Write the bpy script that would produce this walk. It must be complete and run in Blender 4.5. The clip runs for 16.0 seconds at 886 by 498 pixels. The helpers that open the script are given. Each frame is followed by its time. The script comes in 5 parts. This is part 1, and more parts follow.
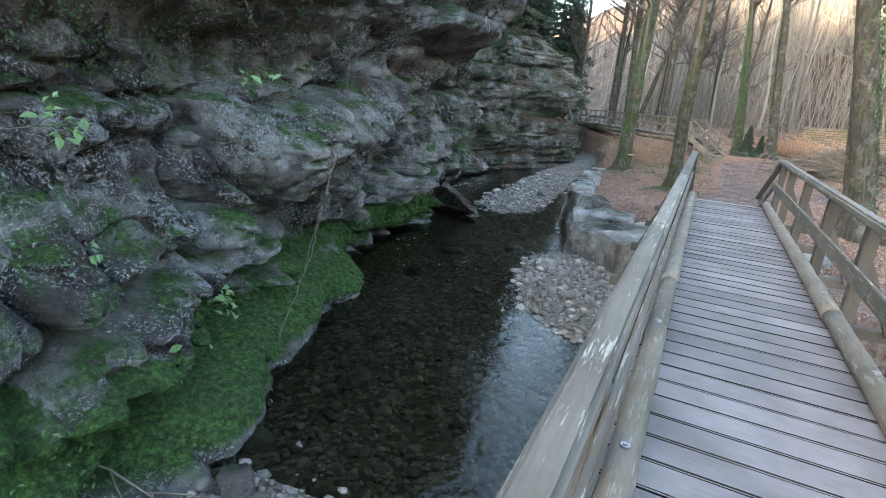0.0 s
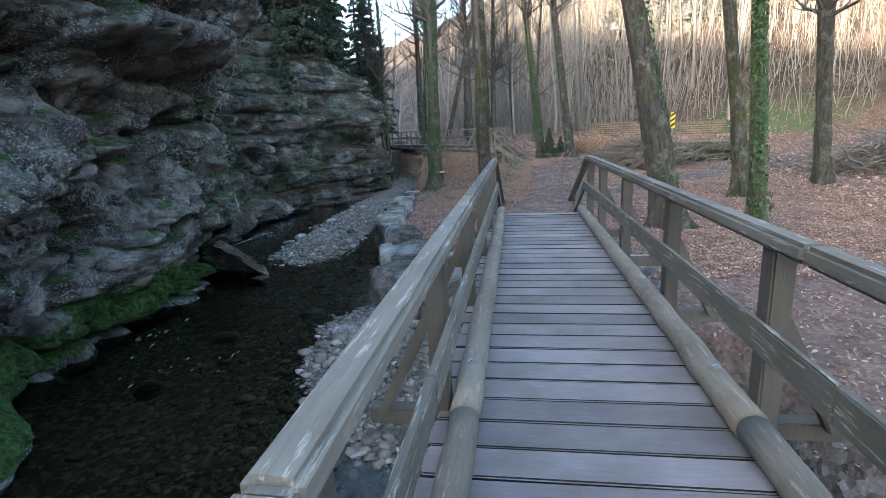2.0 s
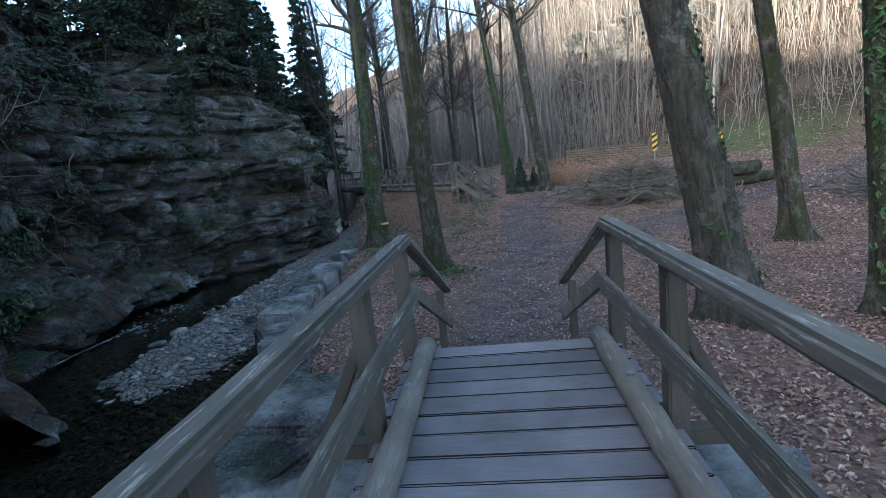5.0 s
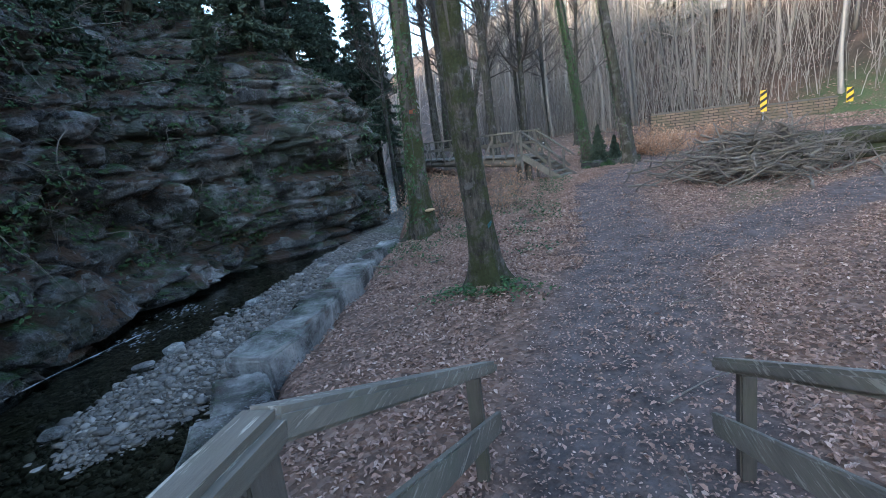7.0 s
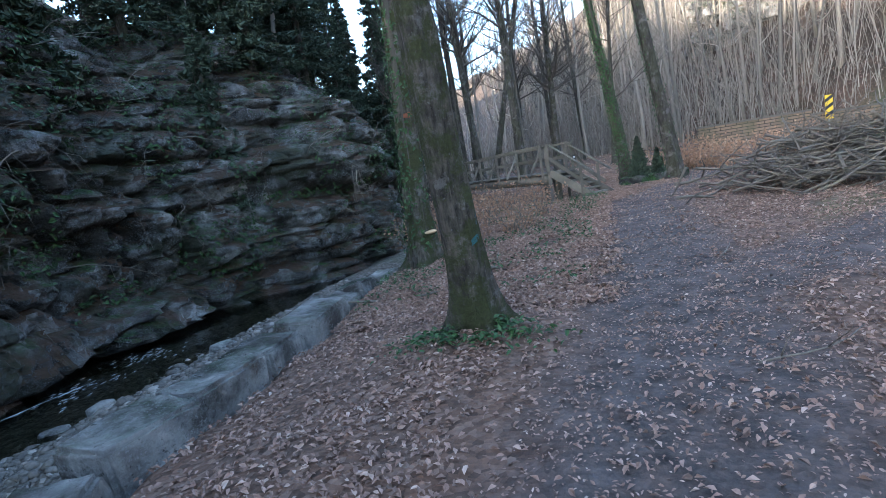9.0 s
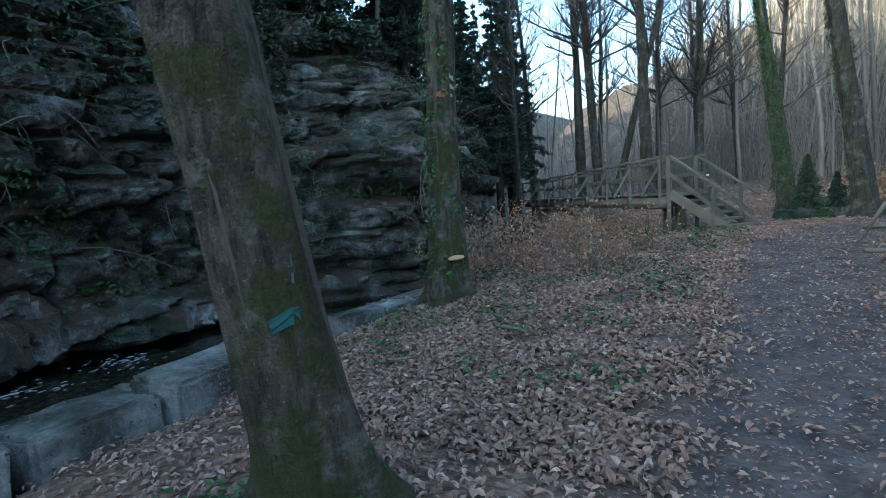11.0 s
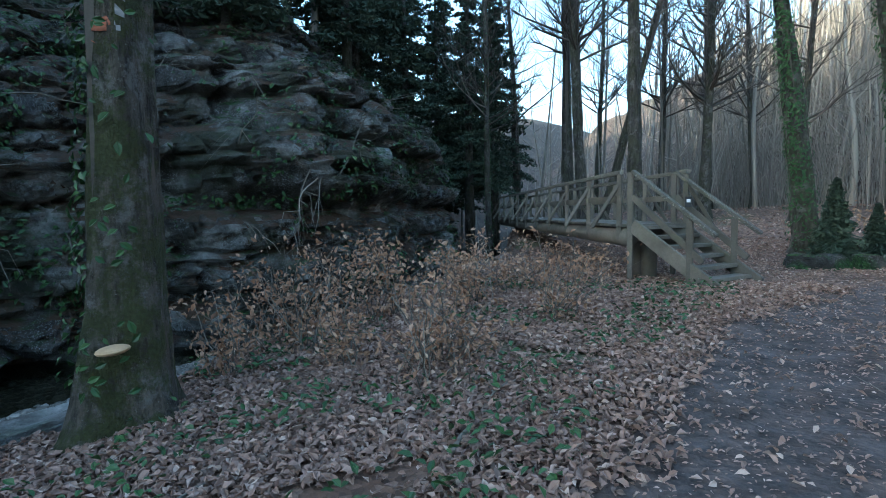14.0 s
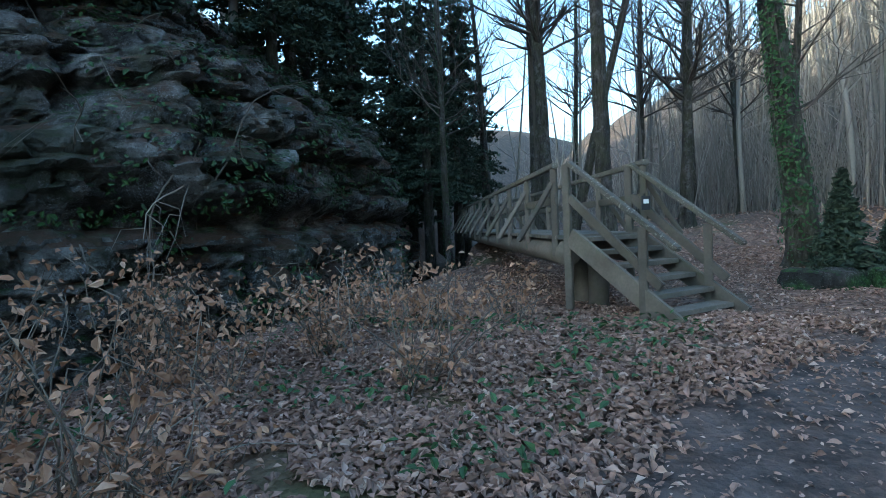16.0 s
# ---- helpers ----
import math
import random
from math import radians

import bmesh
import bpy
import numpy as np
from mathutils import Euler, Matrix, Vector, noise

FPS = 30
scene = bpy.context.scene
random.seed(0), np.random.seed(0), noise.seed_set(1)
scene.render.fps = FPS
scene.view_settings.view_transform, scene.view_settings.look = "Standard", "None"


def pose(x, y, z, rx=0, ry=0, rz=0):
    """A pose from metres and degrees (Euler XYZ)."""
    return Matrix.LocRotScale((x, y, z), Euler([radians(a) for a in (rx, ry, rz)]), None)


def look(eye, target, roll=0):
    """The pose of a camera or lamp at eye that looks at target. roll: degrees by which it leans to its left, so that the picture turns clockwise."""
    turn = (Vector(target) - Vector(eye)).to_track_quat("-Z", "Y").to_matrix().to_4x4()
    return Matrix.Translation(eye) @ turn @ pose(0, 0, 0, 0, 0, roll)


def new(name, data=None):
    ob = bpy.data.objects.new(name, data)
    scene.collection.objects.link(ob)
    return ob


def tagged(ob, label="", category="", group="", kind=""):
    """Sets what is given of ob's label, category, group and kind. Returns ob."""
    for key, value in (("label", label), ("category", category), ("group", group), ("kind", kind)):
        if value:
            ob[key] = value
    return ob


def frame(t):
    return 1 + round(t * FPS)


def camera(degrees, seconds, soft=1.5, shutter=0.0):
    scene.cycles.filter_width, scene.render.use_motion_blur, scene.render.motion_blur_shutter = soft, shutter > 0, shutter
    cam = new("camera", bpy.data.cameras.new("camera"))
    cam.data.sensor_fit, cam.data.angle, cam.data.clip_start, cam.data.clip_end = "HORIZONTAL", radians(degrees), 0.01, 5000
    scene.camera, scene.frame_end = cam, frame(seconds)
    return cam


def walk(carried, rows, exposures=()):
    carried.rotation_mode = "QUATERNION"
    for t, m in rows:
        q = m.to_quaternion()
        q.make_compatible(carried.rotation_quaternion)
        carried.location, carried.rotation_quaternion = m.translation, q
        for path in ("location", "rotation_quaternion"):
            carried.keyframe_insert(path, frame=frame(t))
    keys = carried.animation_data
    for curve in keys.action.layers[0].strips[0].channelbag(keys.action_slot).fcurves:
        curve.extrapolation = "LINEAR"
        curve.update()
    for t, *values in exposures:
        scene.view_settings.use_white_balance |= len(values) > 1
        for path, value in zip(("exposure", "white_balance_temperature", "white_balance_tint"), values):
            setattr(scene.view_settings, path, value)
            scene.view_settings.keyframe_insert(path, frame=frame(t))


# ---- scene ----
cam = camera(82.3, 16.0, soft=0.7)

PATH = [
    (0, (-0.68, -2.81, 1.868), (-1.519, -1.089, 1.288), 4.5),
    (0.5, (-0.673, -2.592, 1.827), (-1.454, -0.836, 1.275), 3.4),
    (1, (-0.54, -1.892, 1.71), (-1.22, -0.091, 1.17), 1.2),
    (1.5, (-0.44, -0.83, 1.63), (-0.937, 1.031, 1.093), -0.3),
    (2, (-0.438, 0.516, 1.649), (-0.732, 2.441, 1.192), -2.6),
    (2.5, (-0.268, 1.487, 1.651), (-0.481, 3.426, 1.207), -4.3),
    (3, (-0.264, 2.318, 1.678), (-0.453, 4.273, 1.3), -4.1),
    (3.5, (-0.103, 3.289, 1.687), (-0.291, 5.251, 1.352), -4.4),
    (4, (-0.051, 4.261, 1.718), (-0.221, 6.233, 1.436), -4.4),
    (4.2, (-0.008, 4.636, 1.69), (-0.175, 6.607, 1.394), -4.8),
    (6.3, (-0.181, 8.334, 1.639), (-0.48, 10.282, 1.298), -6.3),
    (6.5, (-0.053, 8.745, 1.624), (-0.385, 10.687, 1.281), -5.8),
    (7, (-0.164, 9.424, 1.62), (-0.639, 11.323, 1.207), -7.2),
    (7.5, (-0.163, 10.071, 1.645), (-0.686, 11.947, 1.189), -7.2),
    (8, (-0.098, 10.632, 1.461), (-0.693, 12.489, 1.016), -7.5),
    (8.5, (-0.061, 11.33, 1.182), (-0.583, 13.229, 0.836), -7.9),
    (8.7, (-0.026, 11.552, 1.078), (-0.61, 13.441, 0.781), -9.0),
    (10.8, (0.456, 15.422, 0.686), (-0.398, 17.216, 0.455), -3.7),
    (11, (0.469, 15.771, 0.726), (-0.6, 17.452, 0.548), -3.7),
    (11.5, (0.495, 16.557, 0.754), (-0.861, 18.013, 0.545), -0.1),
    (12, (0.44, 17.357, 0.767), (-1.076, 18.652, 0.608), 1.9),
    (12.5, (0.346, 18.201, 0.818), (-1.002, 19.675, 0.718), 0.5),
    (13, (0.465, 19.183, 0.875), (-0.769, 20.752, 0.741), 0.4),
    (13.5, (0.671, 20.148, 0.903), (-0.488, 21.769, 0.735), 1.1),
    (14, (0.777, 20.924, 0.903), (-0.348, 22.571, 0.76), -1.1),
    (14.5, (0.764, 21.75, 0.838), (-0.335, 23.416, 0.706), 0.1),
    (15, (0.738, 22.579, 0.822), (-0.318, 24.27, 0.656), -0.0),
    (15.5, (0.739, 23.339, 0.817), (-0.273, 25.059, 0.692), -0.4),
    (16, (0.759, 24.048, 0.806), (-0.351, 25.709, 0.719), -2.5),
]
walk(cam, [(t, look(eye, target, roll)) for t, eye, target, roll in PATH],
     [(0, 3.95, 6950, 10), (1.5, 3.65, 6450, 10), (2.5, 2.92, 5950, 10), (4.2, 2.4, 5500, 8), (6.3, 2.85, 5550, 9), (7.5, 3.1, 5700, 10), (8.7, 3.1, 5600, 10),
      (11, 2.65, 5450, -2), (12, 2.95, 5500, -2), (14, 2.7, 5350, -3), (16, 2.5, 5250, -3)])

# ---- light ----
SUN_EL, SUN_AZ = radians(13), radians(218)      # azimuth clockwise from +y
sun_from = Vector((math.sin(SUN_AZ) * math.cos(SUN_EL), math.cos(SUN_AZ) * math.cos(SUN_EL), math.sin(SUN_EL)))
world = bpy.data.worlds.new("sky")
scene.world = world
world.use_nodes = True
wn = world.node_tree
sky = wn.nodes.new("ShaderNodeTexSky")
sky.sky_type, sky.sun_disc = "NISHITA", False
sky.sun_elevation, sky.sun_rotation = SUN_EL, SUN_AZ
sky.air_density, sky.dust_density = 1.0, 2.0
wn.links.new(sky.outputs[0], wn.nodes["Background"].inputs[0])
wn.nodes["Background"].inputs[1].default_value = 0.15
sun = new("sun", bpy.data.lights.new("sun", "SUN"))
sun.data.energy, sun.data.angle, sun.data.color = 3.2, radians(0.6), (1.0, 0.83, 0.62)
sun.matrix_world = look(sun_from * 200, (0, 0, 0))

# ---- materials ----


class Nodes:
    """Short calls to build one node material."""

    def __init__(self, name):
        self.m = bpy.data.materials.new(name)
        self.m.use_nodes = True
        self.t = self.m.node_tree
        self.b = self.t.nodes["Principled BSDF"]
        tc = self.t.nodes.new("ShaderNodeTexCoord")
        geo = self.t.nodes.new("ShaderNodeNewGeometry")
        self.obj, self.pos, self.nrm = tc.outputs["Object"], geo.outputs["Position"], geo.outputs["Normal"]
        self.island = geo.outputs["Random Per Island"]
        self.rand = self.t.nodes.new("ShaderNodeObjectInfo").outputs["Random"]

    def put(self, sock, v):
        if isinstance(v, bpy.types.NodeSocket):
            self.t.links.new(v, sock)
        else:
            sock.default_value = v if not isinstance(v, tuple) or len(v) != 3 or sock.type == "VECTOR" else (*v, 1)

    def noise(self, scale, detail=4, rough=0.55, vec=None, warp=0.0):
        n = self.t.nodes.new("ShaderNodeTexNoise")
        n.inputs["Scale"].default_value, n.inputs["Detail"].default_value = scale, detail
        n.inputs["Roughness"].default_value, n.inputs["Distortion"].default_value = rough, warp
        self.put(n.inputs["Vector"], vec if vec is not None else self.pos)
        return n.outputs["Fac"]

    def voro(self, scale, vec=None, feature="F1", out="Distance"):
        n = self.t.nodes.new("ShaderNodeTexVoronoi")
        n.feature = feature
        n.inputs["Scale"].default_value = scale
        self.put(n.inputs["Vector"], vec if vec is not None else self.pos)
        return n.outputs[out]

    def scaled(self, sx, sy, sz, vec=None):
        n = self.t.nodes.new("ShaderNodeMapping")
        n.inputs["Scale"].default_value = (sx, sy, sz)
        self.put(n.inputs["Vector"], vec if vec is not None else self.pos)
        return n.outputs[0]

    def ramp(self, fac, *stops):
        n = self.t.nodes.new("ShaderNodeValToRGB")
        els = n.color_ramp.elements
        while len(els) < len(stops):
            els.new(0.5)
        for e, (p, c) in zip(els, stops):
            e.position = p
            e.color = (*c, 1) if isinstance(c, tuple) else (c, c, c, 1)
        self.put(n.inputs[0], fac)
        return n.outputs[0]

    def mix(self, fac, a, b, mode="MIX"):
        n = self.t.nodes.new("ShaderNodeMix")
        n.data_type, n.blend_type = "RGBA", mode
        self.put(n.inputs[0], fac), self.put(n.inputs[6], a), self.put(n.inputs[7], b)
        return n.outputs[2]

    def math(self, op, a, b=0.0, clamp=False):
        n = self.t.nodes.new("ShaderNodeMath")
        n.operation, n.use_clamp = op, clamp
        self.put(n.inputs[0], a), self.put(n.inputs[1], b)
        return n.outputs[0]

    def axis(self, vec, i):
        n = self.t.nodes.new("ShaderNodeSeparateXYZ")
        self.put(n.inputs[0], vec)
        return n.outputs[i]

    def attr(self, name):
        n = self.t.nodes.new("ShaderNodeAttribute")
        n.attribute_name = name
        s = self.t.nodes.new("ShaderNodeSeparateColor")
        self.put(s.inputs[0], n.outputs["Color"])
        return s.outputs

    def bump(self, height, strength=0.5, dist=0.02):
        n = self.t.nodes.new("ShaderNodeBump")
        n.inputs["Strength"].default_value, n.inputs["Distance"].default_value = strength, dist
        self.put(n.inputs["Height"], height)
        self.put(self.b.inputs["Normal"], n.outputs[0])

    def done(self, color, rough=0.8, spec=0.3):
        self.put(self.b.inputs["Base Color"], color)
        self.put(self.b.inputs["Roughness"], rough)
        self.b.inputs["Specular IOR Level"].default_value = spec
        return self.m


def rock_material(name, lichen, moss_low, green, tone=1.0, stained=0.5, leafy=0.0):
    k = Nodes(name)
    base = k.ramp(k.noise(0.9, 8, 0.62), (0.38, (0.012, 0.011, 0.010)), (0.48, (0.06, 0.058, 0.055)), (0.58, (0.19, 0.188, 0.182)), (0.68, (0.29, 0.285, 0.275)))
    base = k.mix(0.55, base, k.mix(k.noise(14, 8, 0.75), (0.01, 0.01, 0.01), (0.9, 0.9, 0.88)), "OVERLAY")
    streak = k.noise(1.0, 6, 0.6, k.scaled(1.2, 1.2, 0.25))
    base = k.mix(k.ramp(streak, (0.5, 0.0), (0.72, 0.75)), base, (0.05, 0.045, 0.04))
    base = k.mix(1.0, base, (tone, tone, tone), "MULTIPLY")
    stain = k.ramp(k.noise(0.42, 6, 0.6), (0.46, 0.0), (0.62, stained))
    base = k.mix(stain, base, k.mix(k.noise(6, 6, 0.7), (0.012, 0.012, 0.01), (0.06, 0.055, 0.043)))
    rust = k.ramp(k.noise(1.6, 5), (0.6, 0.0), (0.75, 0.6))
    base = k.mix(rust, base, (0.13, 0.075, 0.035))
    fine = k.noise(22, 6, 0.7)
    spots = k.ramp(k.math("MULTIPLY", k.noise(5.5, 7, 0.72), k.ramp(k.noise(0.55, 3), (0.4, 0.6), (0.62, 1.15))), (0.52, 0.0), (0.64, lichen * 0.75))
    base = k.mix(spots, base, (0.30, 0.32, 0.325))
    speck = k.math("MULTIPLY", k.ramp(k.noise(24, 5, 0.75), (0.55, 0.0), (0.59, 0.95)), k.ramp(k.noise(1.1, 4), (0.40, 0.0), (0.56, 1.0)))
    base = k.mix(k.math("MULTIPLY", speck, lichen), base, (0.46, 0.48, 0.49))
    grit = k.math("MULTIPLY", k.ramp(k.noise(75, 3, 0.7), (0.6, 0.0), (0.64, 0.8)), k.ramp(k.noise(2.3, 4), (0.42, 0.0), (0.55, 1.0)))
    base = k.mix(k.math("MULTIPLY", grit, lichen), base, (0.5, 0.52, 0.53))
    pits = k.ramp(k.noise(9, 6, 0.8), (0.34, 0.85), (0.42, 0.0))
    base = k.mix(pits, base, (0.008, 0.008, 0.007))
    dots = k.ramp(k.voro(3.2, out="Distance"), (0.05, 0.9), (0.09, 0.0))
    dots = k.math("MULTIPLY", dots, k.ramp(k.noise(1.3, 3), (0.52, 0.0), (0.6, 1.0)))
    base = k.mix(k.math("MULTIPLY", dots, lichen), base, (0.55, 0.58, 0.55))
    up = k.axis(k.nrm, 2)
    m1 = k.math("MULTIPLY", k.ramp(up, (0.55, 0.0), (0.85, 1.0)), k.ramp(k.noise(1.7, 5), (0.42, 0.0), (0.6, 1.0)))
    z = k.axis(k.pos, 2)
    low = k.ramp(k.math("ADD", k.math("MULTIPLY", z, -0.5), k.math("MULTIPLY", k.noise(1.1, 5), 0.9)), (moss_low, 0.0), (moss_low + 0.12, 1.0))
    wet = k.ramp(k.math("MULTIPLY", z, -0.5), (0.93, 0.0), (0.97, 1.0))
    m = k.math("MULTIPLY", k.math("MAXIMUM", m1, low), k.math("SUBTRACT", 1.0, wet), True)
    mossc = k.ramp(k.noise(12, 9, 0.8), (0.36, (0.005, 0.013, 0.004)), (0.5, (0.03, 0.085, 0.015)), (0.62, (0.075, 0.19, 0.035)))
    base = k.mix(k.math("MULTIPLY", m, green), base, mossc)
    if leafy:
        ledge = k.math("MULTIPLY", k.ramp(up, (0.35, 0.0), (0.65, 1.0)), k.ramp(k.noise(0.8, 5), (0.42, 0.0), (0.55, leafy)))
        base = k.mix(ledge, base, k.mix(k.noise(15, 6, 0.7), (0.035, 0.024, 0.016), (0.15, 0.085, 0.055)))
        algae = k.ramp(k.noise(0.6, 7, 0.65), (0.5, 0.0), (0.6, 0.7))
        base = k.mix(algae, base, k.mix(k.noise(9, 6, 0.7), (0.012, 0.018, 0.009), (0.05, 0.065, 0.03)))
    k.bump(k.math("ADD", fine, k.math("MULTIPLY", k.noise(5, 9, 0.7), 2.6)), 1.0, 0.11)
    return k.done(base, k.ramp(wet, (0.0, 0.85), (1.0, 0.35)))


def bark_material(name, dark, light, moss):
    k = Nodes(name)
    v = k.scaled(1, 1, 0.22)
    ridge = k.ramp(k.noise(13, 7, 0.7, v), (0.36, 0.0), (0.62, 1.0))
    c = k.mix(ridge, dark, light)
    pale = k.ramp(k.noise(2.6, 7, 0.75), (0.53, 0.0), (0.6, 0.6))
    c = k.mix(pale, c, (0.18, 0.175, 0.165))
    fleck = k.ramp(k.noise(38, 4, 0.7), (0.62, 0.0), (0.68, 0.6))
    c = k.mix(fleck, c, (0.22, 0.23, 0.215))
    g = k.math("MULTIPLY", k.ramp(k.noise(2.3, 8, 0.75), (0.455, 0.0), (0.54, 0.92)), moss)
    c = k.mix(g, c, k.mix(k.noise(30, 4), (0.014, 0.017, 0.006), (0.072, 0.082, 0.026)))
    k.bump(k.math("ADD", k.math("ADD", k.noise(20, 6, 0.7, v), k.math("MULTIPLY", k.noise(5, 6, 0.7), 1.5)), k.math("MULTIPLY", k.noise(60, 3), 0.4)), 1.0, 0.07)
    return k.done(c, 0.9)


def timber_material(name, dark, light, axis_scale, peel=0.0):
    k = Nodes(name)
    v = k.scaled(*axis_scale, k.obj)
    grain = k.noise(9, 7, 0.65, v, 0.4)
    c = k.mix(grain, dark, light)
    c = k.mix(k.ramp(k.noise(1.4, 4, vec=k.pos), (0.4, 0.0), (0.7, 0.55)), c, tuple(x * 0.55 for x in dark))
    tone = k.math("ADD", 0.78, k.math("MULTIPLY", k.rand, 0.44))
    comb = k.t.nodes.new("ShaderNodeCombineColor")
    for i in range(3):
        k.put(comb.inputs[i], tone)
    c = k.mix(1.0, c, comb.outputs[0], "MULTIPLY")
    if peel:
        p = k.ramp(k.noise(6, 6, 0.7, v), (0.57, 0.0), (0.62, peel))
        c = k.mix(p, c, (0.42, 0.41, 0.35))
    alg = k.ramp(k.noise(3.5, 5), (0.5, 0.0), (0.75, 0.35))
    c = k.mix(alg, c, (0.07, 0.085, 0.035))
    k.bump(k.math("ADD", grain, k.math("MULTIPLY", k.noise(70, 3, vec=v), 0.35)), 0.5, 0.012)
    return k.done(c, 0.75)


def plain_material(name, a, b, scale, rough=0.8, bumped=0.4, dist=0.02, island=False):
    k = Nodes(name)
    c = k.mix(k.noise(scale, 6, 0.65), a, b)
    if island:
        c = k.mix(k.island, k.mix(0.6, c, a), k.mix(0.6, c, b))
    k.bump(k.noise(scale * 4, 5, 0.65), bumped, dist)
    return k.done(c, rough)


def island_material(name, *stops, rough=0.7):
    k = Nodes(name)
    c = k.ramp(k.island, *stops)
    c = k.mix(0.35, c, k.mix(k.noise(30, 4), tuple(x * 0.5 for x in stops[0][1]), tuple(min(1, x * 1.2) for x in stops[-1][1])))
    return k.done(c, rough)


M_ROCK = rock_material("sandstone_lichen", 1.15, 0.97, 0.97, 1.55, 0.45)
M_CLIFF = rock_material("sandstone_cliff", 0.55, 1.2, 0.8, 1.7, 0.6, 0.9)
M_KERB = rock_material("bank_stone", 0.6, 1.04, 0.3, 2.6, 0.15)
M_MOSSY = rock_material("mossy_stone", 0.4, 0.5, 0.8, 1.2)
M_BARK = bark_material("bark_mossy", (0.02, 0.017, 0.014), (0.12, 0.105, 0.085), 1.0)
M_BARK2 = bark_material("bark_grey", (0.022, 0.019, 0.017), (0.09, 0.08, 0.07), 0.45)
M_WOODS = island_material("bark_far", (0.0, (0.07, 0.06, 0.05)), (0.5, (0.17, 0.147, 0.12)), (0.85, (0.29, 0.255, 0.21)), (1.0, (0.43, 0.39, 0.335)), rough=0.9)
M_TWIG = island_material("bark_twig", (0.0, (0.03, 0.025, 0.021)), (0.7, (0.09, 0.078, 0.066)), (1.0, (0.17, 0.15, 0.125)), rough=0.9)
M_RAIL = timber_material("weathered_rail", (0.075, 0.068, 0.056), (0.20, 0.185, 0.15), (6, 0.5, 6), 0.6)
M_LOG = timber_material("weathered_log", (0.10, 0.085, 0.065), (0.27, 0.24, 0.19), (6, 0.6, 6), 0.3)
M_PLANK = timber_material("deck_plank", (0.13, 0.115, 0.112), (0.27, 0.245, 0.24), (0.5, 8, 8))
M_POST = timber_material("weathered_post", (0.045, 0.039, 0.033), (0.12, 0.107, 0.09), (6, 6, 0.6))
M_STAIR = timber_material("stair_timber", (0.085, 0.075, 0.06), (0.19, 0.17, 0.14), (3, 3, 3))
# near-black plank sides: the shade of the deck gaps put into colour
M_GAP_SHADE = plain_material("plank_gap_shade", (0.012, 0.011, 0.01), (0.03, 0.027, 0.024), 20, 0.9)
M_STEEL = plain_material("dull_steel", (0.25, 0.25, 0.26), (0.4, 0.4, 0.42), 30, 0.45, 0.1)
M_STEEL.node_tree.nodes["Principled BSDF"].inputs["Metallic"].default_value = 0.9
M_IVY = island_material("ivy_leaf", (0.0, (0.012, 0.035, 0.01)), (0.6, (0.03, 0.075, 0.022)), (1.0, (0.07, 0.13, 0.045)), rough=0.4)
M_NEEDLE = island_material("needle_spray", (0.0, (0.02, 0.036, 0.026)), (0.7, (0.045, 0.072, 0.05)), (1.0, (0.075, 0.095, 0.055)))
M_LITTER = island_material("fallen_leaf", (0.0, (0.05, 0.024, 0.016)), (0.3, (0.145, 0.07, 0.047)), (0.62, (0.25, 0.138, 0.1)), (0.88, (0.355, 0.228, 0.175)), (1.0, (0.54, 0.42, 0.345)), rough=0.6)
M_BEECH = island_material("dry_beech_leaf", (0.0, (0.15, 0.065, 0.03)), (0.6, (0.33, 0.17, 0.095)), (1.0, (0.52, 0.37, 0.26)), rough=0.6)
M_PEBBLE = island_material("pebble", (0.0, (0.025, 0.021, 0.017)), (0.5, (0.09, 0.078, 0.064)), (0.85, (0.155, 0.135, 0.115)), (1.0, (0.38, 0.35, 0.31)), rough=0.6)
M_STICK = island_material("dead_branch", (0.0, (0.035, 0.028, 0.022)), (0.6, (0.11, 0.093, 0.075)), (1.0, (0.32, 0.29, 0.24)))
M_CUT = plain_material("cut_wood", (0.35, 0.22, 0.12), (0.52, 0.37, 0.22), 12)


